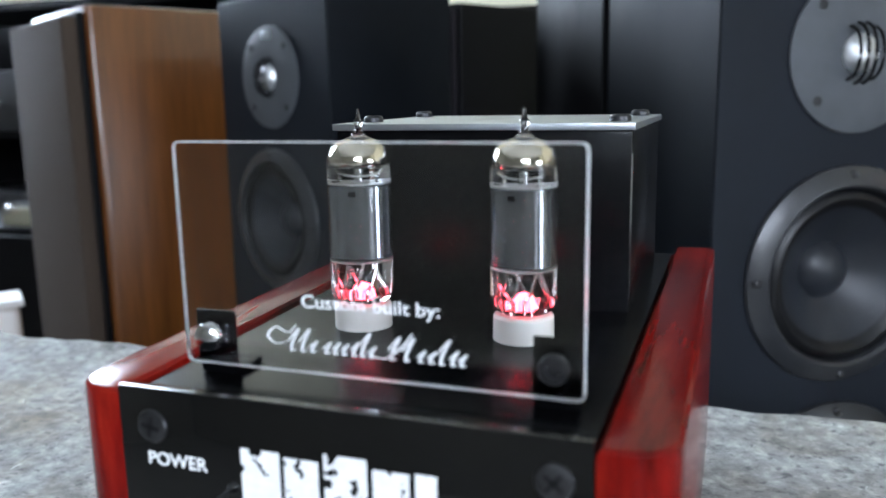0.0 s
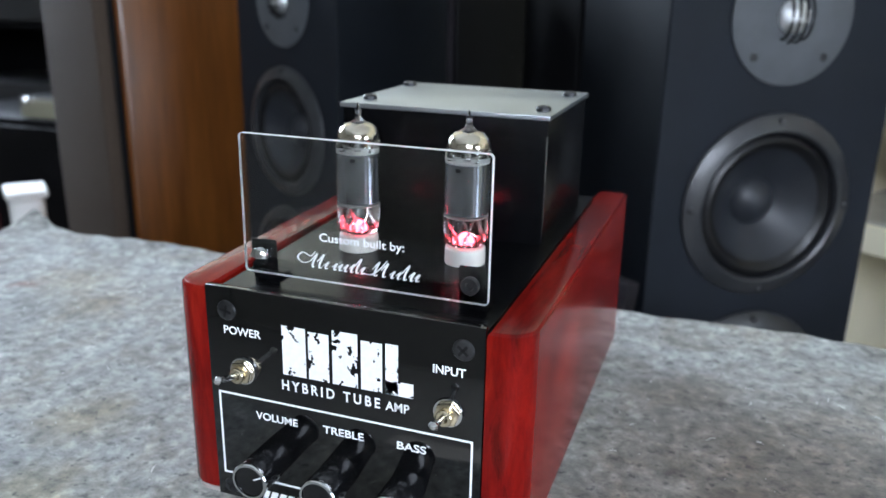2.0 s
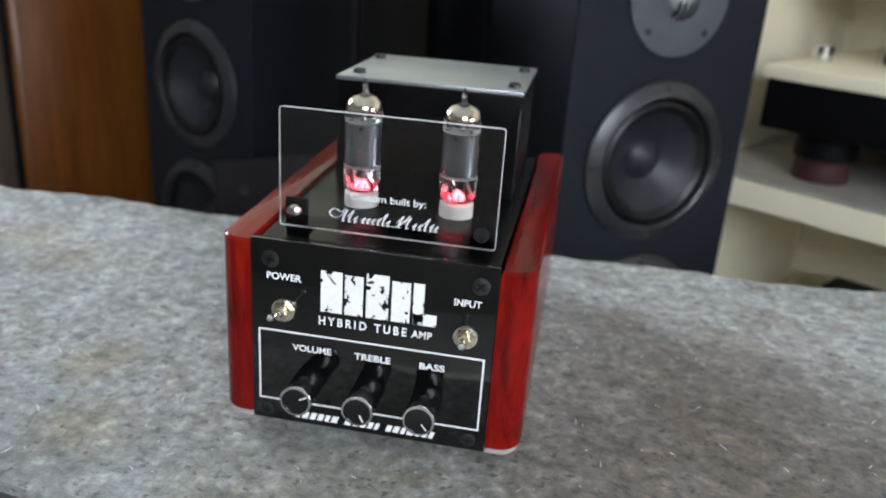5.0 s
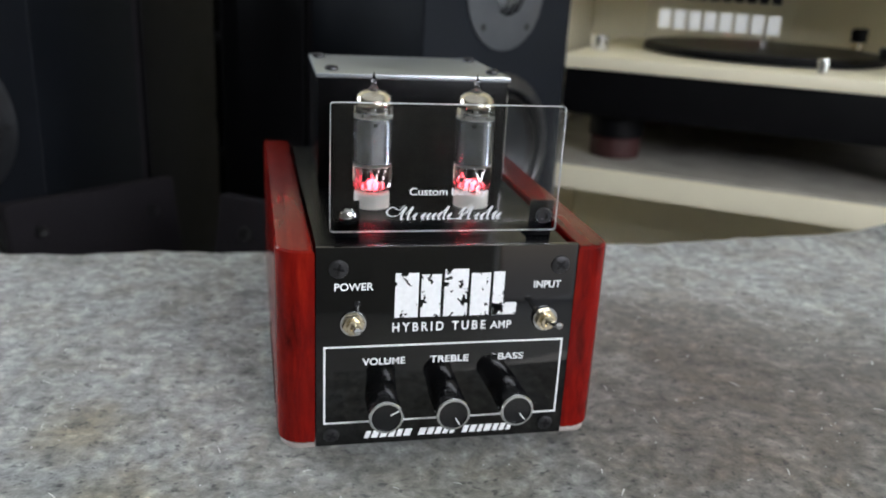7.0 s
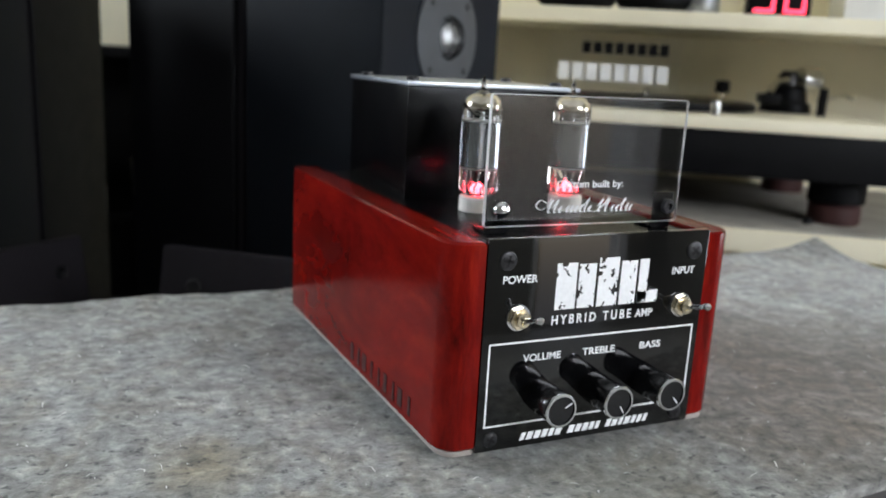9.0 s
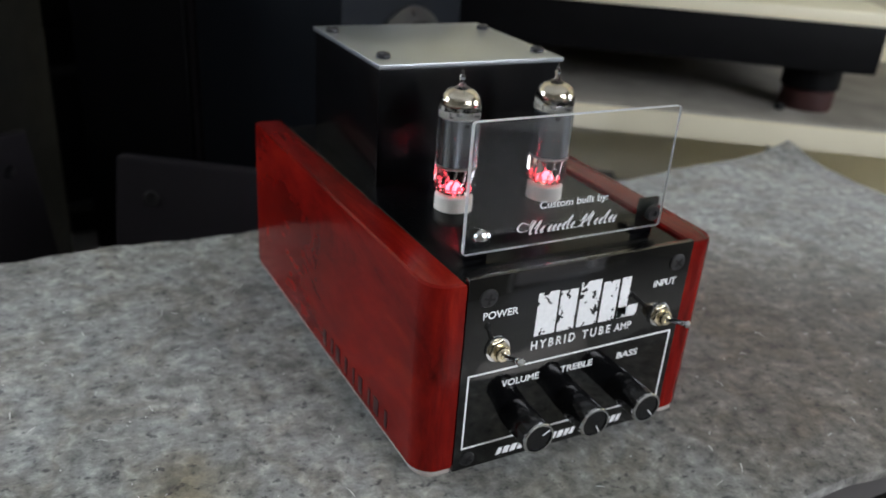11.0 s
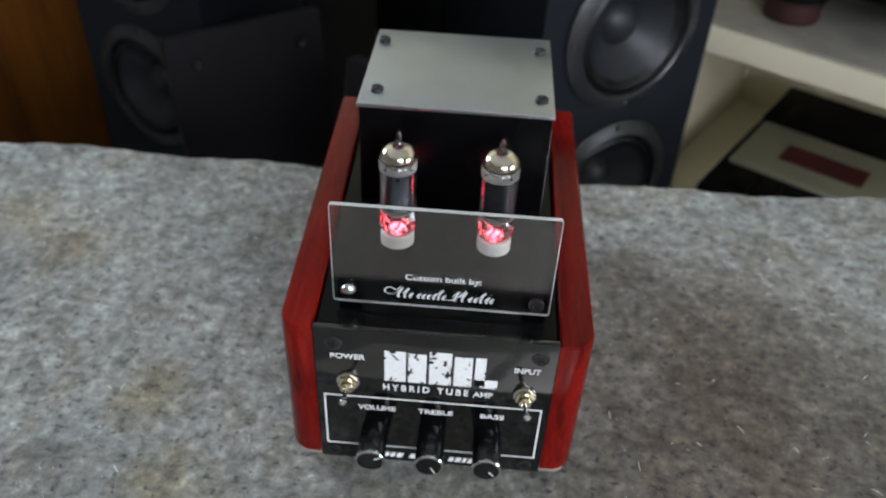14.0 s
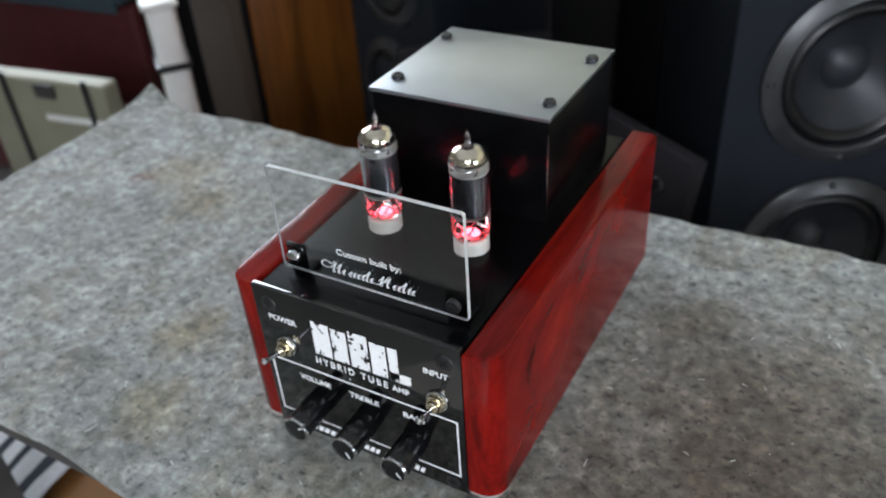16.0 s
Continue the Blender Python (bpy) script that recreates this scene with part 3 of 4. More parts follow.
def toggle_switch(x, z, lean, side):
    """A bat-lever switch in a hexagonal nut."""
    root = part("toggle_switch", place(moved(lathe([(0, 0.0012), (0.0053, 0.0012), (0.0055, 0.0006), (0.0055, 0)], 30), FRONT), x, 0, z), STEEL, amp, "nickel toggle switch")
    hexa = [(0.0047 * math.cos(radians(60 * k + 12)), 0.0047 * math.sin(radians(60 * k + 12))) for k in range(6)]
    part("nut", place(moved(prism(hexa, 0.0012, 0.0032, 0.0004, 2), FRONT), x, 0, z), NICKEL, root, "hexagonal nickel nut")
    part("bushing", place(moved(lathe([(0.0030, 0.003), (0.0030, 0.0054), (0.0027, 0.0058), (0.0016, 0.0058), (0.0012, 0.0052)], 26), FRONT), x, 0, z), NICKEL, root)
    tip = Vector((x + side, -0.0165, z + lean))
    base = Vector((x, -0.0045, z))
    part("lever", rod([base, base.lerp(tip, 0.4), base.lerp(tip, 0.8)], 0.0011, 14), STEEL, root)
    part("lever_tip", place(lathe([(0, 0.0017), (0.0009, 0.0014), (0.00165, 0.0006), (0.0017, 0), (0.00155, -0.0007), (0.0009, -0.0014), (0, -0.0017)], 18), *tip), STEEL, root)


toggle_switch(-0.0393, 0.0628, 0.0036, 0.0003)
toggle_switch(0.0420, 0.0622, 0.0036, 0.0006)

# transformer cover
cover = part("transformer_cover", box(-0.0482, 0.0482, 0.1035, 0.1895, 0.0920, 0.1476, 0.0009), BLACK_PAINT, amp, "black enamelled transformer cover")
part("worn_edge", box(0.0479, 0.0484, 0.1033, 0.1038, 0.097, 0.141), STEEL, cover, "worn bright corner edge", smooth=False)
plate = part("top_plate", box(-0.0490, 0.0491, 0.1022, 0.1908, 0.1477, 0.1498, 0.0003), ALUMINIUM, amp, "bare brushed aluminium top plate")
for px, py in ((-0.0407, 0.1172), (0.0427, 0.1172), (-0.0442, 0.1755), (0.0428, 0.1732)):
    part("screw", place(lathe([(0, 0.0013), (0.0012, 0.0013), (0.0015, 0.0021), (0.0026, 0.0021), (0.0033, 0.0014), (0.0034, 0)], 28), px, py, 0.1499), DARK_STEEL, plate, "black round-head screw")

# acrylic name shield on two angle tabs
shield_bm = moved(prism(rounded(-0.0478, 0.0495, 0.0957, 0.1492, 0.0016), -0.0195, -0.0173, 0.0002, 1), pose(0, 0, 0, 90, 0, 0))
shield_bm.normal_update()
for f in shield_bm.faces:
    f.material_index = 0 if abs(f.normal.y) > 0.9 else 1
shield = part("acrylic_shield", shield_bm, [ACRYLIC, ACRYLIC_EDGE], amp, "clear acrylic shield with white lettering", smooth=False)
words("Custom built by:", -0.0152, 0.0182, 0.1117, 0.0031, 0.0171, PRINT, shield, "white printed words", 0.01)


# plain curved pen strokes in place of a line of ornamental script
def pen_stroke(points, thick, y):
    """A flat ribbon through points (x, z), broad in the middle of its run and fine at its ends."""
    bm = bmesh.new()
    pts = []
    n = 7
    for k in range(len(points) - 1):
        p0, p1, p2, p3 = (Vector(points[max(0, min(len(points) - 1, k + q))]) for q in (-1, 0, 1, 2))
        for i in range(n):
            t = i / n
            pts.append(0.5 * (2 * p1 + (p2 - p0) * t + (2 * p0 - 5 * p1 + 4 * p2 - p3) * t * t + (3 * p1 - p0 - 3 * p2 + p3) * t ** 3))
    pts.append(Vector(points[-1]))
    rows = []
    for k, p in enumerate(pts):
        d = (pts[min(k + 1, len(pts) - 1)] - pts[max(k - 1, 0)]).normalized()
        w = thick * (0.30 + 0.70 * abs(d.y) ** 1.2) * (0.45 + 0.55 * math.sin(math.pi * (k + 0.5) / len(pts)))
        side = Vector((-d.y, d.x)) * w
        rows.append([bm.verts.new((p.x + side.x, y, p.y + side.y)), bm.verts.new((p.x - side.x, y, p.y - side.y))])
    for a, b in zip(rows, rows[1:]):
        bm.faces.new((a[0], a[1], b[1], b[0]))
    res = bmesh.ops.extrude_face_region(bm, geom=bm.faces[:])
    for v in [q for q in res["geom"] if isinstance(q, bmesh.types.BMVert)]:
        v.co.y -= 0.0001
    bmesh.ops.recalc_face_normals(bm, faces=bm.faces[:])
    return bm


SCRIPT_Y, BASE = 0.01708, 0.1010
part("printed_swash", pen_stroke([(-0.0196, BASE + 0.0022), (-0.0225, BASE + 0.0016), (-0.0245, BASE + 0.0034), (-0.0222, BASE + 0.0056), (-0.0192, BASE + 0.0044), (-0.0170, BASE + 0.0064)], 0.00036, SCRIPT_Y), PRINT, shield, "curled white ornamental stroke")
x = -0.0186
for k, (step, tall) in enumerate(((0.0028, 1.9), (0.0026, 1.9), (0.0036, 1.0), (0.0022, 1.0), (0.0022, 1.0), (0.0024, 1.0), (0.0021, 1.2), (0.0022, 2.0), (0.0050, 1.0), (0.0034, 1.9), (0.0034, 1.9), (0.0024, 1.0), (0.0024, 1.0), (0.0026, 2.0), (0.0021, 1.2), (0.0026, 1.0))):
    h = 0.0030 * tall
    part("printed_stroke", pen_stroke([(x - 0.0007, BASE + h * 0.42), (x + 0.0005 + h * 0.32, BASE + h), (x + h * 0.10, BASE + h * 0.40), (x + 0.0002, BASE + 0.0002), (x + 0.0013, BASE + 0.0006)], 0.00040, SCRIPT_Y), PRINT, shield, "leaning white ornamental stroke")
    x += step
part("printed_swash", pen_stroke([(0.0020, BASE + 0.0008), (0.0052, BASE + 0.0004), (0.0088, BASE + 0.0030), (0.0118, BASE + 0.0066)], 0.00036, SCRIPT_Y), PRINT, shield, "curled white ornamental stroke")
for side, bx in ((-1, -0.0406), (1, 0.0432)):
    part("angle_tab", joined(box(bx - 0.0052, bx + 0.0052, 0.0202, 0.0217, 0.0924, 0.1085, 0.0003), box(bx - 0.0052, bx + 0.0052, 0.0218, 0.032, 0.0924, 0.0938, 0.0003)), BLACK_PAINT, amp, "small black angle tab")
    bolt = lathe([(0, 0.0030), (0.0018, 0.0028), (0.0032, 0.0018), (0.0036, 0.0004), (0.0036, 0)], 30) if side < 0 else lathe([(0, 0.0008), (0.0014, 0.0008), (0.0016, 0.0022), (0.0030, 0.0022), (0.0033, 0.0016), (0.0033, 0)], 30)
    part("bolt", place(moved(bolt, FRONT), bx, 0.0172, 0.1028), STEEL if side < 0 else DARK_STEEL, shield, "bright domed bolt" if side < 0 else "dark hollow socket bolt")
    part("nut", place(moved(prism([(0.0034 * math.cos(radians(60 * k)), 0.0034 * math.sin(radians(60 * k))) for k in range(6)], 0, 0.0022, 0.0003, 1), pose(0, 0, 0, -90, 0, 0)), bx, 0.0219, 0.1028), STEEL, shield)

# valve sockets with a lamp under each valve
TUBE_X = (-0.0246, 0.0237)
TUBE_Y = 0.0705
for tx in TUBE_X:
    sock = part("valve_socket", place(lathe([(0.0030, 0.0008), (0.0040, 0.0072), (0.0076, 0.0072), (0.0083, 0.0064), (0.0084, 0.0), (0.0, 0.0), (0, 0.0008)], 40), tx, TUBE_Y, 0.0924), CERAMIC, amp, "white ceramic valve socket")
    part("led_lamp", place(lathe([(0, 0.0078), (0.0011, 0.0074), (0.0017, 0.006), (0.0018, 0.001), (0, 0.001)], 20), tx, TUBE_Y, 0.0924), LED_RED, sock, "glowing red lamp")


# ---- the two valves ----
def vacuum_tube():
    """A miniature valve: glass bulb, silvered dome, anode between two mica discs, pins below."""
    root = thing("vacuum_tube", "glass miniature valve with silvered top, glowing red below", "vacuum tube", pose(0, 0, 0), "pair of valves")
    R = 0.0091
    outer = [(0.0, 0.0), (R * 0.80, 0.0003), (R * 0.95, 0.0016), (R, 0.0038), (R, 0.0396), (R * 0.97, 0.0420), (R * 0.86, 0.0445), (R * 0.62, 0.0463), (R * 0.34, 0.0472), (0.0019, 0.0479), (0, 0.0480)]
    t = 0.0007
    inner = [(0, 0.0462), (R * 0.30, 0.0462), (R * 0.60, 0.0455), (R * 0.82, 0.0438), (R - t * 1.3, 0.0415), (R - t, 0.0395), (R - t, 0.0042), (R * 0.86, 0.0026), (R * 0.7, 0.0018), (0, 0.0018)]
    bm = joined(lathe(outer, 48), lathe(inner, 48))
    glass = part("glass_bulb", bm, GLASS, root, "clear glass bulb")
    part("glass_tip", lathe([(0.0022, 0.0472), (0.0019, 0.0481), (0.0012, 0.0492), (0.0011, 0.0505), (0.0014, 0.0512), (0.0014, 0.0517), (0.0008, 0.0526), (0.0005, 0.0538), (0.0003, 0.0548), (0, 0.0550)], 24), TIP_GLASS, root, "drawn glass tip")
    film = lathe([(R * 0.30, 0.0459), (R * 0.58, 0.0452), (R * 0.79, 0.0436), (R - t * 1.8, 0.0413), (R - t * 1.7, 0.0398), (R - t * 1.9, 0.0395), (R - t * 2.2, 0.0411), (R * 0.76, 0.0431), (R * 0.55, 0.0446), (R * 0.3, 0.0453)], 48)
    part("getter_film", film, GETTER, root, "mirror-bright silver film inside the dome")
    part("getter_ring", moved(rod([(0.0042 * math.cos(a), 0.0042 * math.sin(a), 0) for a in [2 * math.pi * k / 20 for k in range(21)]], 0.0004, 6), pose(0, 0, 0.0378, 14, 6, 0)), STEEL, root)
    part("getter_post", rod([(0, 0, 0.0349), (0, 0, 0.0385)], 0.0009, 12), STEEL, root, "bright getter post")
    for hx in (-0.0045, 0.0045):
        part("mica_hole", place(lathe([(0, 0.0003), (0.0007, 0.0003), (0.0008, 0.0)], 12), hx, -0.0015, 0.03482), RUBBER, root, smooth=False)
    for z in (0.0343, 0.0122):
        plan = [(0.0078 * math.cos(2 * math.pi * k / 36) * (1.0 if k % 3 else 1.03), 0.0078 * math.sin(2 * math.pi * k / 36) * (1.0 if k % 3 else 1.03)) for k in range(36)]
        part("mica_disc", prism(plan, z, z + 0.0005), MICA, root, "pale mica disc", smooth=False)
    oval = [(0.0068 * math.copysign(abs(math.cos(a)) ** 0.8, math.cos(a)), 0.0052 * math.copysign(abs(math.sin(a)) ** 0.8, math.sin(a))) for a in [2 * math.pi * k / 40 for k in range(40)]]
    anode = part("anode", prism(oval, 0.0130, 0.0341, 0.0003, 1), ANODE, root, "grey metal anode")
    for s in (-1, 1):
        part("anode_flange", box(min(s * 0.0066, s * 0.0076), max(s * 0.0066, s * 0.0076), -0.0006, 0.0006, 0.0132, 0.0339, 0.0002, 1), ANODE, anode)
        part("support_rod", rod([(s * 0.0035, 0, 0.0341), (s * 0.0035, 0, 0.0364)], 0.0004, 8), STEEL, root)
    part("window_mark", box(-0.0012, 0.0006, -0.0054, -0.00515, 0.0310, 0.0325), RUBBER, anode, smooth=False)
    for k in range(7):
        a = radians(40 * k + 60)
        p = Vector((0.0048 * math.cos(a), 0.0048 * math.sin(a), 0))
        q = Vector((0.0052 * math.cos(a + 0.5), 0.0040 * math.sin(a + 0.5), 0.0121))
        part("pin", rod([p + Vector((0, 0, -0.003)), p + Vector((0, 0, 0.0040)), p.lerp(q, 0.5) + Vector((0, 0, 0.0005)), q], 0.0004, 8), STEEL, root)
        part("seal_bead", place(lathe([(0, 0.0048), (0.0009, 0.0043), (0.0012, 0.0034), (0.0012, 0.0018), (0, 0.0018)], 12), p.x, p.y, 0.0001), GLASS, root)
    part("glow_stem", lathe([(0, 0.0066), (0.0012, 0.0060), (0.0021, 0.0040), (0.0024, 0.0024), (0, 0.0024)], 20), LED_RED, root, "red light in the glass stem")
    return root


valve = vacuum_tube()
valve.matrix_world = pose(TUBE_X[0], TUBE_Y, 0.1000, 0, 0, 8)
copy_thing(valve, pose(TUBE_X[1], TUBE_Y, 0.1000, 0, 0, -14))


# ---- the tower loudspeakers ----
def tower_speaker():
    root = thing("tower_speaker", "satin black tower loudspeaker with two woofers, grille removed", "loudspeaker", pose(0, 0, 0), "pair of tower speakers")
    W, D, TOP = 0.217, 0.172, 0.268
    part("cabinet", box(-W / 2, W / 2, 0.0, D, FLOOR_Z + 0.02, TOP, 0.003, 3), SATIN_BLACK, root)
    part("plinth", box(-W / 2 - 0.01, W / 2 + 0.01, -0.01, D + 0.008, FLOOR_Z - 0.0015, FLOOR_Z + 0.0195, 0.002), BLACK_PLASTIC, root)

    def turned(profile, z, n=56):
        return place(moved(lathe(profile, n), FRONT), 0, 0, z)

    ZT = 0.180
    plate = part("tweeter_plate", turned([(0.0, 0.0025), (0.017, 0.0025), (0.020, 0.0032), (0.0535, 0.0032), (0.0555, 0.0024), (0.0557, 0.0004)], ZT), TWEETER_GREY, root, "round grey tweeter plate")
    part("dome", turned([(0, 0.0115), (0.006, 0.0106), (0.0108, 0.0080), (0.0138, 0.0040), (0.0142, 0.0027)], ZT), SILVER_DOME, plate, "bright silver dome")
    for gx in (-0.0095, -0.0032, 0.0032, 0.0095):
        hgt = math.sqrt(max(0.0001, 0.019 ** 2 - gx ** 2)) * 1.1
        pts = [(gx, -0.003 - 0.0118 * math.cos(a), ZT + hgt * math.sin(a)) for a in [radians(-90 + 15 * k) for k in range(13)]]
        part("guard_bar", rod(pts, 0.0011, 8), BLACK_PLASTIC, plate, "thin black guard bar")
    for a in (45, 135, 225, 315):
        part("screw", place(moved(lathe([(0, 0.0036), (0.0022, 0.0038), (0.0034, 0.0036), (0.0036, 0.0030)], 18), FRONT), 0.046 * math.cos(radians(a)), 0, ZT + 0.046 * math.sin(radians(a))), RUBBER, plate, "black screw")
    part("label_plate", box(-0.009, 0.009, -0.0041, -0.0031, ZT + 0.0405, ZT + 0.0495, 0.0004), ALUMINIUM, plate, "small blank silver plate")

    for ZW in (0.021, -0.158):
        ring = part("woofer_ring", turned([(0.0640, 0.0030), (0.0652, 0.0078), (0.0672, 0.0092), (0.0745, 0.0072), (0.0805, 0.0034), (0.0812, 0.0004)], ZW, 72), RING_BLACK, root, "moulded black woofer ring")
        part("surround", turned([(0.0500, 0.0010), (0.0530, 0.0042), (0.0575, 0.0064), (0.0615, 0.0050), (0.0645, 0.0012)], ZW, 72), RUBBER, ring, "black rubber surround")
        part("cone", turned([(0.0505, 0.0016), (0.0400, -0.0075), (0.0300, -0.0150), (0.0215, -0.0200)], ZW, 64), CONE, ring, "dark grey paper cone")
        part("dust_cap", turned([(0, -0.0085), (0.0080, -0.0096), (0.0150, -0.0128), (0.0200, -0.0172), (0.0222, -0.0205)], ZW, 48), CONE, ring, "domed dust cap")
        for a in (0, 90, 180, 270):
            c, s = math.cos(radians(a)), math.sin(radians(a))
            part("screw", place(moved(lathe([(0, 0.0086), (0.0018, 0.0088), (0.0030, 0.0080), (0.0034, 0.0055)], 16), FRONT), 0.0745 * c, 0, ZW + 0.0745 * s), DARK_STEEL, ring, "dark screw")
    return root


def cut_for_cones(ob, zs):
    """Opens the cabinet front behind the woofers, so that the cones can sit in it."""
    bm = bmesh.new()
    bm.from_mesh(ob.data)
    front = [f for f in bm.faces if f.normal.y < -0.99 and f.calc_area() > 0.05]
    big = max(front, key=lambda f: f.calc_area())
    rim = [v.co.copy() for v in big.verts]
    x0, x1 = min(v.x for v in rim), max(v.x for v in rim)
    z0, z1 = min(v.z for v in rim), max(v.z for v in rim)
    bmesh.ops.delete(bm, geom=[big], context="FACES_ONLY")
    y = rim[0].y
    r, n = 0.063, 48

    def v(x, z):
        return bm.verts.new((x, y, z))
    cuts = sorted(zs)
    bands = [z0] + [(a + b) / 2 for a, b in zip(cuts, cuts[1:])] + [z1]
    for zc, lo, hi in zip(cuts, bands, bands[1:]):
        inner, outer = [], []
        for k in range(n):
            a = 2 * math.pi * k / n
            c, s = math.cos(a), math.sin(a)
            inner.append(v(r * c, zc + r * s))
            tx = (x1 if c > 0 else -x0) / max(abs(c), 1e-6)
            tz = ((hi - zc) if s > 0 else (zc - lo)) / max(abs(s), 1e-6)
            k2 = min(abs(tx), tz)
            outer.append(v(max(x0, min(x1, k2 * c)), max(lo, min(hi, zc + k2 * s))))
        for k in range(n):
            j = (k + 1) % n
            bm.faces.new((inner[k], outer[k], outer[j], inner[j]))
            # corner piece
            pa, pb = outer[k].co, outer[j].co
            if abs(pa.x - pb.x) > 1e-6 and abs(pa.z - pb.z) > 1e-6:
                cx = x1 if max(pa.x, pb.x) > x1 - 1e-6 else x0
                cz = hi if max(pa.z, pb.z) > hi - 1e-6 else lo
                bm.faces.new((outer[k], v(cx, cz), outer[j]))
    bmesh.ops.remove_doubles(bm, verts=bm.verts[:], dist=1e-6)
    bmesh.ops.recalc_face_normals(bm, faces=bm.faces[:])
    bm.to_mesh(ob.data)
    # front faces take the lighter black, which holds the light they catch
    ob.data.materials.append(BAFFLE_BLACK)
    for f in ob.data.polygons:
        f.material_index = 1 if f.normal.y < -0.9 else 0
    bm.free()


right_tower = tower_speaker()
for o in right_tower.children:
    if o.name.startswith("cabinet"):
        cut_for_cones(o, (0.021, -0.158))
right_tower.matrix_world = pose(0.155, 0.5095, 0.002, 0, 0, 33.3)
copy_thing(right_tower, pose(-0.408, 0.664, 0, 0, 0, -27))


def rear_speaker(m):
    """A plain black loudspeaker seen from the side, close behind a tower."""
    root = thing("loudspeaker", "plain black loudspeaker standing close behind a tower speaker", "loudspeaker", m, "black rear speakers")
    part("cabinet", box(-0.105, 0.105, 0.192, 0.36, FLOOR_Z + 0.02, 0.262, 0.003, 3), BLACK_PLASTIC, root)
    part("plinth", box(-0.11, 0.11, 0.190, 0.365, FLOOR_Z + 0.0005, FLOOR_Z + 0.0195, 0.002), BLACK_PLASTIC, root)
    part("grille", box(-0.10, 0.10, 0.1835, 0.1915, FLOOR_Z + 0.04, 0.255, 0.003), GRILLE_CLOTH, root)


rear_speaker(pose(0.155, 0.5095, 0, 0, 0, 33.3))
rear_speaker(pose(-0.408, 0.664, 0, 0, 0, -27))


# grilles taken off the towers, leaning on them
def speaker_grille(a, b):
    """A cloth grille whose top edge runs from a to b, standing on the floor and leaning back."""
    a, b = Vector(a), Vector(b)
    root = thing("speaker_grille", "dark cloth speaker grille leaning upright on the floor", "speaker grille", None, "removed grilles")
    u = (b - a)
    w = u.length
    x = u.normalized()
    lean = Vector((-x.y, x.x, 0)).normalized() * 0.10
    down = (Vector((0, 0, -1)) * (min(a.z, b.z) - FLOOR_Z - 0.012) - lean)
    h = down.length
    zz = -down.normalized()
    yy = zz.cross(x).normalized()
    m = Matrix((x, yy, zz)).transposed().to_4x4()
    root.matrix_world = Matrix.Translation(a) @ m
    part("cloth", box(0, w, -0.004, 0.014, -h, 0, 0.004, 3), GRILLE_CLOTH, root)
    for px, pz in ((0.032, -0.035), (w - 0.032, -0.035)):
        part("peg_cup", place(moved(lathe([(0.0, 0.0004), (0.0035, 0.0006), (0.0060, 0.0016), (0.0072, 0.0004)], 20), FRONT), px, -0.0042, pz), RUBBER, root, "black peg cup")
    return root


speaker_grille((-0.122, 0.500, -0.018), (0.058, 0.402, -0.036))
speaker_grille((-0.345, 0.575, -0.050), (-0.191, 0.690, -0.046))

# ---- the wooden loudspeaker ----
wooden = thing("wooden_speaker", "walnut veneered loudspeaker with a taupe cloth grille", "loudspeaker", pose(-0.727, 0.700, 0, 0, 0, -30))
part("cabinet", prism(rounded(-0.25, 0.0, 0.032, 0.36, 0.010), FLOOR_Z + 0.001, 0.279, 0.004, 2), WALNUT, wooden, "walnut veneered cabinet")
part("baffle", box(-0.246, -0.004, 0.022, 0.031, FLOOR_Z + 0.01, 0.270, 0.002), BLACK_PLASTIC, wooden)
part("grille", box(-0.25, 0.0, 0.0, 0.021, FLOOR_Z + 0.012, 0.264, 0.006, 3), TAUPE_CLOTH, wooden, "taupe cloth grille")

# ---- the cream shelving with the record player ----
SHELF = pose(0.263, 0.626, 0, 0, 0, -34)


def on_shelf(x, y, z, rz=0):
    return SHELF @ pose(x, y, z, 0, 0, rz)


shelving = thing("shelving_unit", "cream laminate shelving unit along the wall", "shelf", SHELF)
part("side_panel", box(-0.092, -0.072, 0.0, 0.46, FLOOR_Z + 0.001, 1.2, 0.001), CREAM, shelving)
part("side_panel", box(1.30, 1.32, 0.0, 0.46, FLOOR_Z + 0.001, 1.2, 0.001), CREAM, shelving)
part("back_panel", box(-0.0715, 1.2995, 0.445, 0.46, FLOOR_Z + 0.002, 1.2, 0.0), CREAM, shelving)
main_shelf = part("shelf_board", box(-0.0715, 1.2995, 0.0, 0.4445, -0.044, -0.016, 0.001), CREAM, shelving)
part("dusty_liner", box(-0.07, 1.298, 0.006, 0.443, -0.0155, -0.0125), SHELF_TOP, main_shelf, "grey dusty shelf liner", smooth=False)
part("shelf_board", box(-0.0715, 1.2995, 0.13, 0.4445, 0.218, 0.238, 0.001), CREAM, shelving)
part("shelf_board", box(-0.0715, 1.2995, 0.02, 0.4445, -0.33, -0.3055, 0.001), CREAM, shelving)


def block_row(x0, x1, z0, h, y, n, material, parent, label):
    """Plain blocks in place of a sign's name."""
    w = (x1 - x0) / n
    for k in range(n):
        part("sign_block", box(x0 + w * k, x0 + w * (k + 0.80), y - 0.0015, y, z0, z0 + h, 0.0004, 1), material, parent, label, smooth=False)


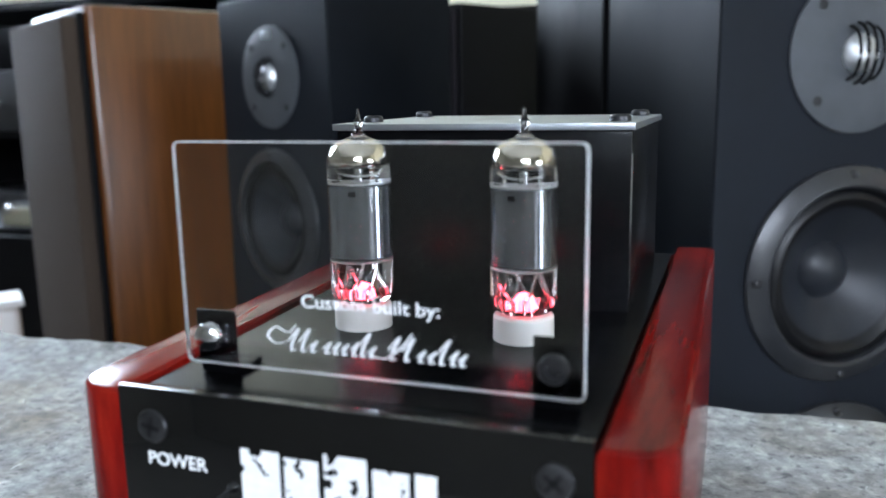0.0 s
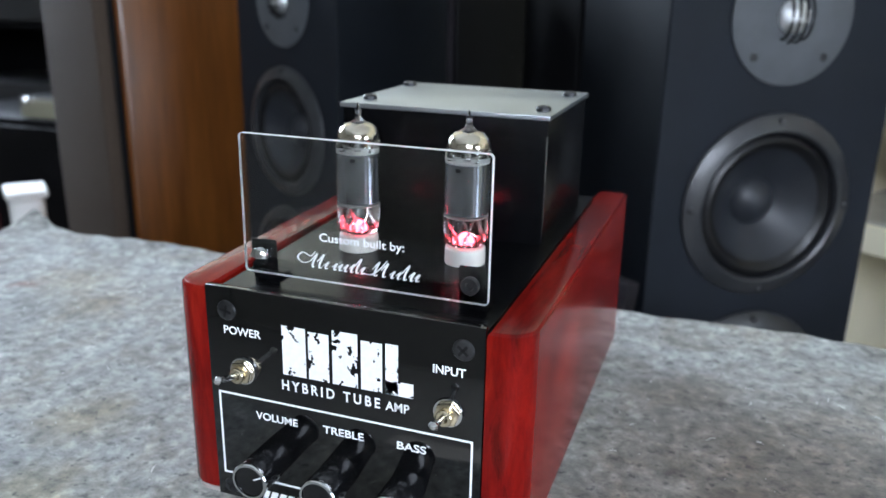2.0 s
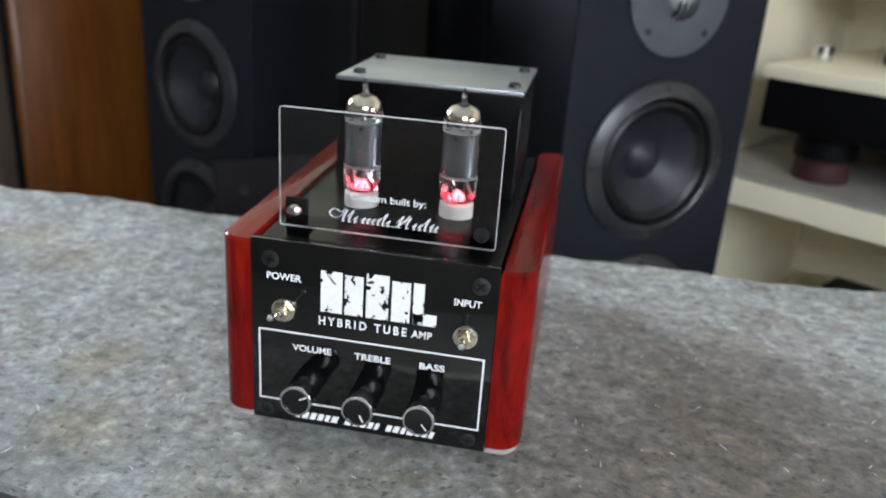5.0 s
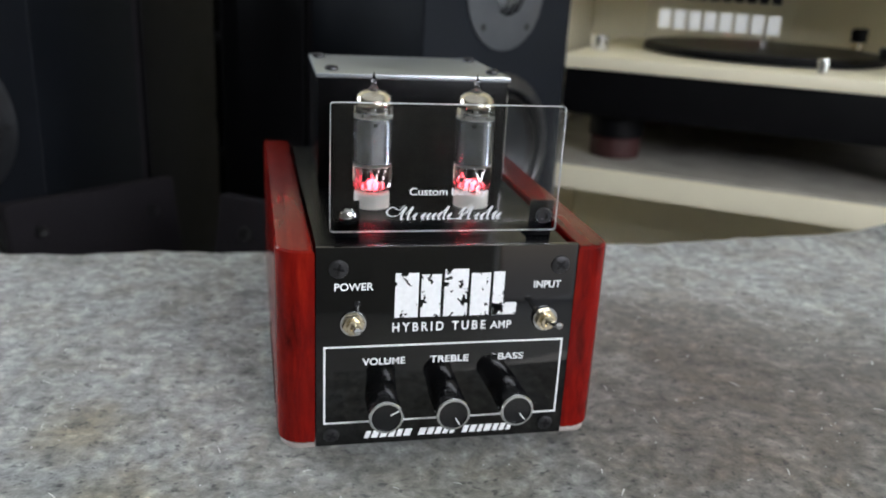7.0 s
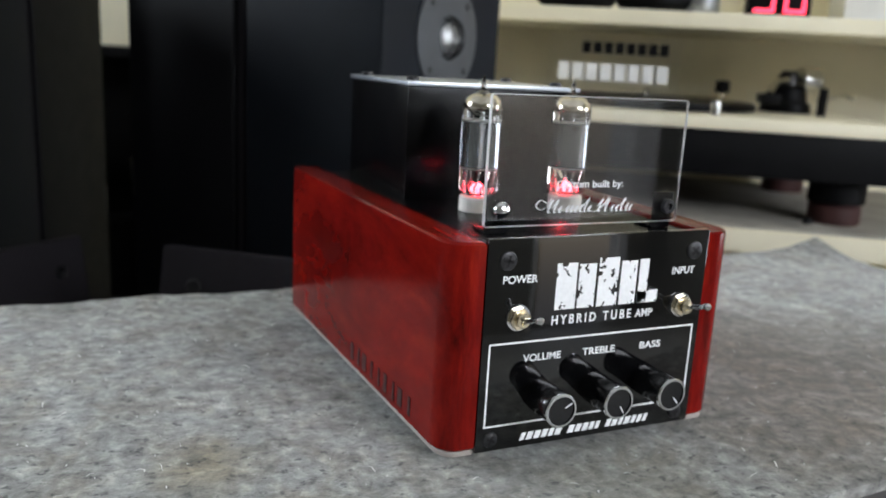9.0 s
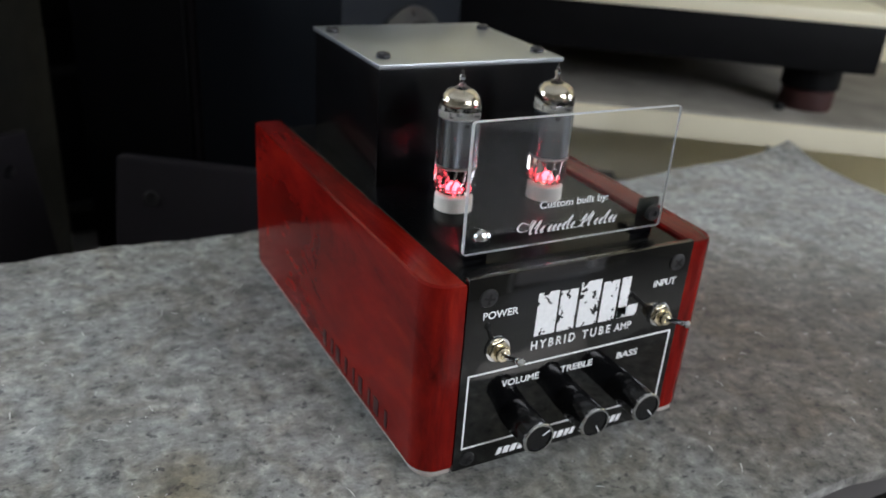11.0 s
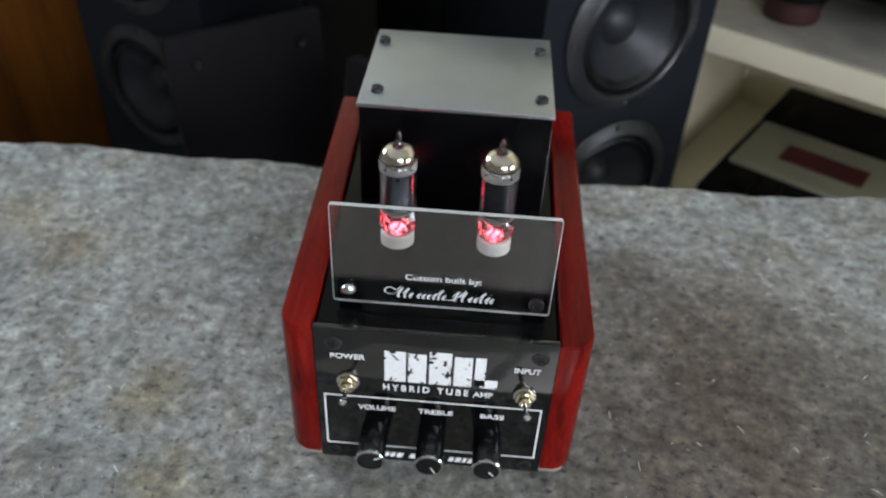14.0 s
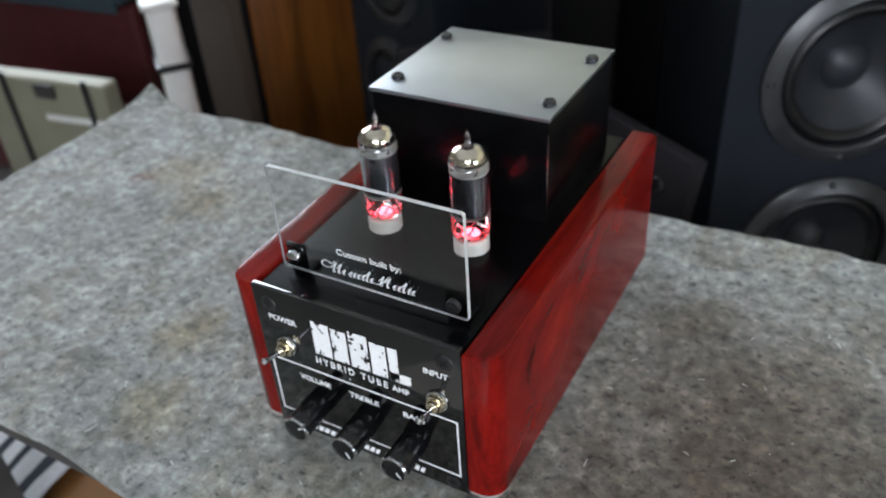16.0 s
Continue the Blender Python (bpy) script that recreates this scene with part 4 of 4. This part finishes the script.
sign = thing("sign_plate", "clear acrylic plate with black and white block print, on record player", "sign", SHELF)
part("plate", box(0.066, 0.240, 0.1502, 0.1514, 0.1122, 0.202, 0.0003, 1), ACRYLIC, sign, "clear acrylic plate").visible_shadow = False
block_row(0.110, 0.226, 0.1800, 0.0150, 0.1500, 8, BLACK_PLASTIC, sign, "small black block")
block_row(0.080, 0.229, 0.1440, 0.0230, 0.1500, 8, WHITE_PAINT, sign, "larger white block")


def record_player():
    root = thing("record_player", "cream and black record player with a tonearm", "record player", on_shelf(0.0, 0.03, 0))
    TOP = 0.112
    part("plinth", box(-0.012, 0.50, 0.0, 0.395, 0.0965, TOP, 0.003), CREAM, root, "cream top slab")
    part("body", box(-0.006, 0.494, 0.004, 0.390, 0.042, 0.096, 0.002), BLACK_PLASTIC, root, "black plinth body")
    part("platter", place(lathe([(0, 0.010), (0.150, 0.010), (0.1525, 0.008), (0.1525, 0.002), (0.14, 0.001)], 72), 0.205, 0.21, TOP), BLACK_PLASTIC, root, "black platter")
    part("record", place(lathe([(0, 0.0022), (0.05, 0.0022), (0.149, 0.0017), (0.150, 0.0)], 72), 0.205, 0.21, TOP + 0.0102), RUBBER, root, "black vinyl record")
    part("spindle", place(lathe([(0.0035, 0.0), (0.0035, 0.009), (0.002, 0.011), (0, 0.0112)], 16), 0.205, 0.21, TOP + 0.0122), STEEL, root)
    part("puck", place(lathe([(0, 0.019), (0.010, 0.019), (0.0115, 0.017), (0.0115, 0.0)], 30), 0.012, 0.10, TOP + 0.0003), STEEL, root, "bright metal speed knob")
    part("puck", place(lathe([(0, 0.016), (0.006, 0.016), (0.0065, 0.014), (0.0065, 0.0)], 30), 0.278, 0.030, TOP + 0.0003), STEEL, root, "bright metal knob")
    arm = part("tonearm_base", place(lathe([(0, 0.040), (0.020, 0.040), (0.026, 0.034), (0.028, 0.016), (0.034, 0.013), (0.036, 0.0)], 32), 0.410, 0.26, TOP + 0.0003), BLACK_PLASTIC, root, "black tonearm base")
    part("tonearm", rod([(0.465, 0.300, 0.160), (0.410, 0.26, 0.160), (0.375, 0.17, 0.154), (0.350, 0.09, 0.140)], 0.0045, 12), STEEL, root, "bright metal tonearm")
    part("counterweight", moved(lathe([(0, 0.03), (0.016, 0.03), (0.018, 0.026), (0.018, 0), (0, 0)], 30), pose(0.455, 0.294, 0.160, 90, 0, -60)), STEEL, arm)
    part("arm_pivot", place(lathe([(0, 0.020), (0.010, 0.019), (0.014, 0.012), (0.014, 0.0)], 24), 0.410, 0.26, TOP + 0.0405), DARK_STEEL, arm, "dark metal pivot housing")
    part("lift_lever", rod([(0.446, 0.225, TOP + 0.02), (0.470, 0.19, TOP + 0.030), (0.482, 0.18, TOP + 0.026)], 0.0025, 8), STEEL, arm)
    part("headshell", box(0.336, 0.360, 0.062, 0.094, 0.129, 0.141, 0.002), BLACK_PLASTIC, root)
    part("arm_rest", rod([(0.440, 0.18, TOP + 0.0003), (0.440, 0.18, 0.150)], 0.006, 10), BLACK_PLASTIC, root)
    stem = part("adaptor", place(lathe([(0, 0.022), (0.006, 0.022), (0.0065, 0.012), (0.011, 0.010), (0.011, 0)], 26), 0.325, 0.30, TOP + 0.0003), NICKEL, root, "brass stem of a record weight")
    part("weight_cap", place(lathe([(0, 0.018), (0.009, 0.018), (0.0105, 0.015), (0.0105, 0.0), (0, 0.0)], 26), 0.325, 0.30, TOP + 0.0224), BLACK_PLASTIC, stem, "black cap")
    for fx in (0.055, 0.440):
        for fy in (0.055, 0.335):
            foot = part("foot", place(lathe([(0, 0.0), (0.030, 0.0), (0.031, 0.003), (0.031, 0.022), (0.028, 0.025), (0, 0.025)], 36), fx, fy, -0.012), FOOT_RUBBER, root, "dark red rubber foot")
            part("foot_collar", place(lathe([(0.026, 0.0), (0.034, 0.001), (0.034, 0.026), (0.02, 0.028)], 32), fx, fy, 0.0132), BLACK_PLASTIC, foot)
    return root


record_player()

# ---- the rest of the room ----
def seven_segment(root, digit, x, z, w, h):
    """One digit of a clock from glowing bars."""
    t = w * 0.2
    bars = {"a": (x, x + w, z + h - t, z + h), "g": (x, x + w, z + h / 2 - t / 2, z + h / 2 + t / 2), "d": (x, x + w, z, z + t), "f": (x, x + t, z + h / 2, z + h), "b": (x + w - t, x + w, z + h / 2, z + h), "e": (x, x + t, z, z + h / 2), "c": (x + w - t, x + w, z, z + h / 2)}
    on = {"3": "abgcd", "0": "abcdef"}[digit]
    for key in on:
        a = bars[key]
        part("segment", box(a[0] + 0.001, a[1] - 0.001, -0.0018, -0.0004, a[2] + 0.001, a[3] - 0.001), CLOCK_RED, root, "glowing red clock segment", smooth=False)


clock = thing("digital_clock", "black digital clock with glowing red figures on the shelf", "clock", on_shelf(0.322, 0.165, 0.2385))
part("clock_body", box(-0.004, 0.075, 0.0, 0.03, 0.0, 0.064, 0.003), BLACK_PLASTIC, clock)
seven_segment(clock, "3", 0.002, 0.004, 0.028, 0.050)
seven_segment(clock, "0", 0.040, 0.004, 0.028, 0.050)


def headphones(m):
    """Large padded headphones lying with both cups down."""
    root = thing("headphones", "black padded headphones lying on the upper shelf", "headphones", m)
    for x in (-0.055, 0.055):
        cup = moved(lathe([(0, 0.050), (0.028, 0.048), (0.046, 0.040), (0.055, 0.026), (0.054, 0.010), (0.044, 0.001), (0, 0.0)], 36), pose(x, 0, 0.0, 0, 0, 0))
        part("ear_cup", cup, BLACK_PLASTIC, root, "round black ear cup")
    arc = [(0.075 * math.cos(radians(a)), 0.05, 0.035 + 0.085 * math.sin(radians(a))) for a in range(0, 181, 12)]
    part("headband", rod(arc, 0.011, 12), BLACK_PLASTIC, root, "thick black headband")
    return root


headphones(on_shelf(0.150, 0.205, 0.2385, 8))
ball = thing("desk_speaker", "small grey desk gadget on the upper shelf", "gadget", on_shelf(0.262, 0.20, 0.2385))
part("gadget_body", lathe([(0, 0.03), (0.018, 0.029), (0.026, 0.02), (0.026, 0.006), (0.022, 0.0), (0, 0.0)], 30), ALUMINIUM, ball)
book = thing("paper_box", "pale paper box standing on the upper shelf", "box", on_shelf(0.46, 0.25, 0.2385))
part("box_body", box(0.0, 0.16, 0.0, 0.08, 0.0, 0.16, 0.002), WHITE_PAINT, book)
part("box_lid", box(-0.002, 0.162, -0.002, 0.082, 0.1605, 0.172, 0.002), CREAM, book)

deck = thing("cassette_deck", "pale grey and black tape deck on the lower shelf", "tape deck", on_shelf(0.022, 0.022, -0.305))
part("deck_body", box(0.0, 0.44, 0.0, 0.33, 0.006, 0.080, 0.004), BLACK_PLASTIC, deck, "black deck body")
part("deck_top", box(0.010, 0.436, 0.078, 0.208, 0.0802, 0.0875, 0.003), CASE_CREAM, deck, "pale grey top panel")
part("deck_lid", box(0.004, 0.232, 0.212, 0.328, 0.0802, 0.0925, 0.004), BLACK_PLASTIC, deck, "black lid")
part("deck_label", box(0.236, 0.292, 0.214, 0.290, 0.0802, 0.0890, 0.002), CASE_CREAM, deck, "pale label panel")
part("deck_lid", box(0.296, 0.436, 0.212, 0.328, 0.0802, 0.0925, 0.004), BLACK_PLASTIC, deck, "black lid")
part("deck_window", box(0.062, 0.168, 0.118, 0.162, 0.0877, 0.0892), MAROON, deck, "dark cassette window", smooth=False)
part("deck_window", box(0.215, 0.330, 0.100, 0.178, 0.0877, 0.0892), BLACK_PLASTIC, deck, "dark cassette window", smooth=False)
for k in range(6):
    part("key", box(0.03 + 0.034 * k, 0.058 + 0.034 * k, 0.018, 0.062, 0.0802, 0.088, 0.002), BLACK_PLASTIC, deck, "black key")
case_low = thing("black_case", "low black box on the lower shelf", "box", on_shelf(0.50, 0.10, -0.305, 6))
part("case_body", box(0.0, 0.11, 0.0, 0.2, 0.0, 0.055, 0.004), BLACK_PLASTIC, case_low)
part("case_lid", box(-0.002, 0.112, -0.002, 0.202, 0.0555, 0.07, 0.003), RUBBER, case_low)

cable = thing("cable", "thin black cable hanging in front of the shelf", "cable", None)
pts = [(0.62, 0.44, -0.03), (0.60, 0.425, -0.07), (0.555, 0.40, -0.16), (0.52, 0.39, -0.30), (0.52, 0.40, -0.55), (0.55, 0.42, FLOOR_Z + 0.01)]
part("cord", rod(pts, 0.0032, 8), RUBBER, cable)
part("plug", rod([(0.622, 0.442, -0.028), (0.634, 0.452, -0.008)], 0.006, 10), RUBBER, cable)


# dark equipment rack behind the towers and beyond the wooden loudspeaker
def rack(m, w, d, top, shelves):
    root = thing("equipment_rack", "dark equipment rack with cluttered shelves against the wall", "rack", m, "equipment racks")
    part("side_panel", box(0, 0.02, 0, d, FLOOR_Z + 0.001, top, 0.001), BLACK_PLASTIC, root)
    part("side_panel", box(w - 0.02, w, 0, d, FLOOR_Z + 0.001, top, 0.001), BLACK_PLASTIC, root)
    part("back_panel", box(0.0205, w - 0.0205, d - 0.02, d, FLOOR_Z + 0.001, top, 0.0), BLACK_PLASTIC, root)
    for z in shelves:
        part("shelf_board", box(0.0205, w - 0.0205, 0, d - 0.0205, z - 0.02, z, 0.001), BLACK_PLASTIC, root)
    return root


rack(pose(-0.62, 1.55, 0), 0.46, 0.4, 0.335, (-0.5, -0.2, 0.05, 0.334))
rack(pose(-0.15, 1.60, 0), 0.50, 0.4, 0.150, (-0.5, -0.2, 0.149))
rack(pose(-2.40, 1.62, 0), 1.72, 0.4, 0.42, (-0.5, -0.22, 0.08, 0.419))
for x, z, w, h, mat, lab in ((-0.06, -0.20, 0.24, 0.09, CASE_CREAM, "pale tuner on a dark rack"), (-1.55, -0.22, 0.20, 0.085, CREAM, "cream radio on a dark rack"), (-2.05, -0.22, 0.35, 0.13, DARK_STEEL, "dark metal tuner on a rack"), (-2.0, 0.08, 0.40, 0.16, DARK_STEEL, "dark metal tuner on a rack"), (-1.35, 0.08, 0.34, 0.12, BLACK_PLASTIC, "black tuner on a rack")):
    unit = thing("tuner", lab, "tuner", pose(x, 1.58, z + 0.0005))
    part("tuner_body", box(0, w, 0.012, 0.26, 0.0, h, 0.004), mat, unit)
    part("tuner_face", box(0.004, w - 0.004, 0.0, 0.0118, 0.004, h - 0.004, 0.002), mat, unit)
    for k in range(3):
        part("knob", moved(lathe([(0, 0.014), (0.010, 0.014), (0.012, 0.011), (0.012, 0.0)], 20), pose(w * (0.25 + 0.25 * k), 0, h * 0.45, 90, 0, 0)), STEEL, unit, "bright knob")

# white stand, maroon chair and cream case beyond the table's end
stand = thing("white_stand", "white enamelled metal stand with a dark clamp", "stand", pose(-1.12, 0.908, 0, 0, 0, -40))
part("post", box(-0.036, 0.036, -0.03, 0.03, FLOOR_Z + 0.03, -0.19, 0.020, 5), WHITE_PAINT, stand, "broad white post")
part("cap", box(-0.042, 0.042, -0.036, 0.036, -0.1895, -0.176, 0.004, 3), WHITE_PAINT, stand, "white cap plate")
part("clamp", box(-0.041, 0.041, -0.035, 0.035, -0.318, -0.304, 0.003), DARK_STEEL, stand, "dark clamp band")
part("base_plate", box(-0.14, 0.14, -0.12, 0.12, FLOOR_Z + 0.0005, FLOOR_Z + 0.029, 0.006), WHITE_PAINT, stand)
chair = thing("chair", "low maroon vinyl chair with a dark teal cloth over it", "chair", pose(-1.86, 1.15, 0, 0, 0, 4))
part("backrest", box(-0.34, 0.33, 0.0, 0.05, -0.69, -0.330, 0.02, 4), MAROON, chair, "maroon vinyl backrest")
part("seat", box(-0.34, 0.33, -0.30, -0.002, -0.69, -0.60, 0.025, 4), MAROON, chair)
for lx in (-0.28, 0.27):
    for ly in (-0.26, 0.02):
        part("leg", rod([(lx, ly, -0.691), (lx, ly, FLOOR_Z + 0.001)], 0.014, 12), DARK_STEEL, chair)
cloth = thing("cloth", "dark teal cloth folded over the chair back", "cloth", pose(-1.86, 1.15, 0, 0, 0, 4))
part("cloth_fold", joined(box(-0.33, 0.31, -0.012, 0.055, -0.3285, -0.290, 0.012, 3), box(-0.33, 0.29, -0.016, -0.002, -0.350, -0.315, 0.006, 3)), TEAL, cloth)
cabinet = thing("low_cabinet", "low black cabinet beyond the chair", "cabinet", pose(-1.75, 1.22, 0))
part("cabinet_body", box(0.02, 0.55, 0.0, 0.30, FLOOR_Z + 0.001, -0.115, 0.004), BLACK_PLASTIC, cabinet)
part("cabinet_door", box(0.03, 0.54, -0.016, -0.0005, FLOOR_Z + 0.02, -0.13, 0.003), BLACK_PLASTIC, cabinet)
radio = thing("radio", "small cream radio with a bright dial on the cabinet", "radio", pose(-1.46, 1.24, -0.1145))
part("radio_body", box(0.0, 0.15, 0.0, 0.08, 0.0, 0.042, 0.006, 3), CASE_CREAM, radio)
part("radio_top", box(0.003, 0.147, 0.003, 0.077, 0.0422, 0.050, 0.003), STEEL, radio, "bright metal top")
part("dial", moved(lathe([(0, 0.008), (0.009, 0.0075), (0.011, 0.0)], 20), pose(0.02, 0.0, 0.036, 90, 0, 0)), STEEL, radio, "bright dial")
case = thing("carry_case", "cream plastic carrying case with a latch, on a box", "case", pose(-1.21, 0.71, 0, 0, 0, 8))
part("case_body", box(-0.24, 0.092, 0.0, 0.045, -0.60, -0.290, 0.010, 4), CASE_CREAM, case)
part("latch", box(-0.075, -0.027, -0.010, -0.001, -0.325, -0.296, 0.003), TABLE_WOOD, case, "dark brown latch")
part("handle_recess", box(-0.07, 0.07, -0.006, -0.001, -0.375, -0.362, 0.002), WHITE_PAINT, case)
for x in (-0.155, 0.052):
    part("strap", box(x - 0.006, x + 0.006, -0.007, -0.001, -0.595, -0.280, 0.002), DARK_STEEL, case, "dark strap")
crate = thing("crate", "plain wooden crate under the cream case", "crate", pose(-1.21, 0.71, 0, 0, 0, 8))
part("crate_body", box(-0.25, 0.10, -0.01, 0.16, FLOOR_Z + 0.001, -0.6005, 0.003), STOOL_WOOD, crate)
part("crate_lath", box(-0.252, 0.102, -0.018, -0.0105, -0.67, -0.64, 0.002), STOOL_WOOD, crate)

# stool with a striped cloth, and a black chair, under the table's front edge
stool = thing("stool", "varnished wooden stool beside the table", "stool", pose(-0.37, -0.05, 0, 0, 0, 18))
part("seat", box(-0.17, 0.17, -0.16, 0.17, -0.30, -0.27, 0.012, 3), STOOL_WOOD, stool)
for lx in (-0.14, 0.14):
    for ly in (-0.13, 0.14):
        part("leg", rod([(lx, ly, -0.301), (lx * 1.1, ly * 1.1, FLOOR_Z + 0.001)], 0.014, 10), STOOL_WOOD, stool)
part("knot", place(lathe([(0, 0.0012), (0.012, 0.001), (0.016, 0.0)], 24), 0.06, 0.02, -0.2701), TABLE_WOOD, stool, "dark knot in the wood")


def striped_cloth():
    root = thing("striped_cloth", "navy and white striped cloth draped over the stool", "cloth", pose(-0.37, -0.05, 0, 0, 0, 18))
    x = -0.155
    for k in range(9):
        w = (0.016, 0.010, 0.020, 0.012)[k % 4]
        bm = bmesh.new()
        rows = []
        for j in range(13):
            y = -0.15 + 0.30 * j / 12
            z = -0.2665 + 0.006 * math.sin(y * 20 + k * 0.4) ** 2
            off = 0.05 * (y + 0.15) ** 2 * 8
            rows.append([bm.verts.new((x + off, y, z)), bm.verts.new((x + w + off, y, z))])
        for a, b in zip(rows, rows[1:]):
            bm.faces.new((a[0], a[1], b[1], b[0]))
        res = bmesh.ops.extrude_face_region(bm, geom=bm.faces[:])
        for v in [q for q in res["geom"] if isinstance(q, bmesh.types.BMVert)]:
            v.co.z += 0.003
        bmesh.ops.recalc_face_normals(bm, faces=bm.faces[:])
        part("stripe", bm, STRIPE_LIGHT if k % 2 == 0 else STRIPE_DARK, root, "white stripe" if k % 2 == 0 else "navy stripe")
        x += w + 0.0004
    return root


striped_cloth()

# black storage boxes under the table
def storage_box(m, w, d, top):
    root = thing("storage_box", "black plastic storage box on the floor under the table", "box", m, "storage boxes")
    part("box_body", box(0, w, 0, d, FLOOR_Z + 0.001, top - 0.03, 0.006, 2), BLACK_PLASTIC, root)
    part("box_lid", box(-0.006, w + 0.006, -0.006, d + 0.006, top - 0.0295, top, 0.006, 2), BLACK_PLASTIC, root)
    return root


storage_box(pose(-0.86, -0.08, 0), 0.30, 0.42, -0.24)
storage_box(pose(-0.545, 0.13, 0), 0.40, 0.26, -0.26)
storage_box(pose(0.30, -0.04, 0), 0.36, 0.24, -0.24)
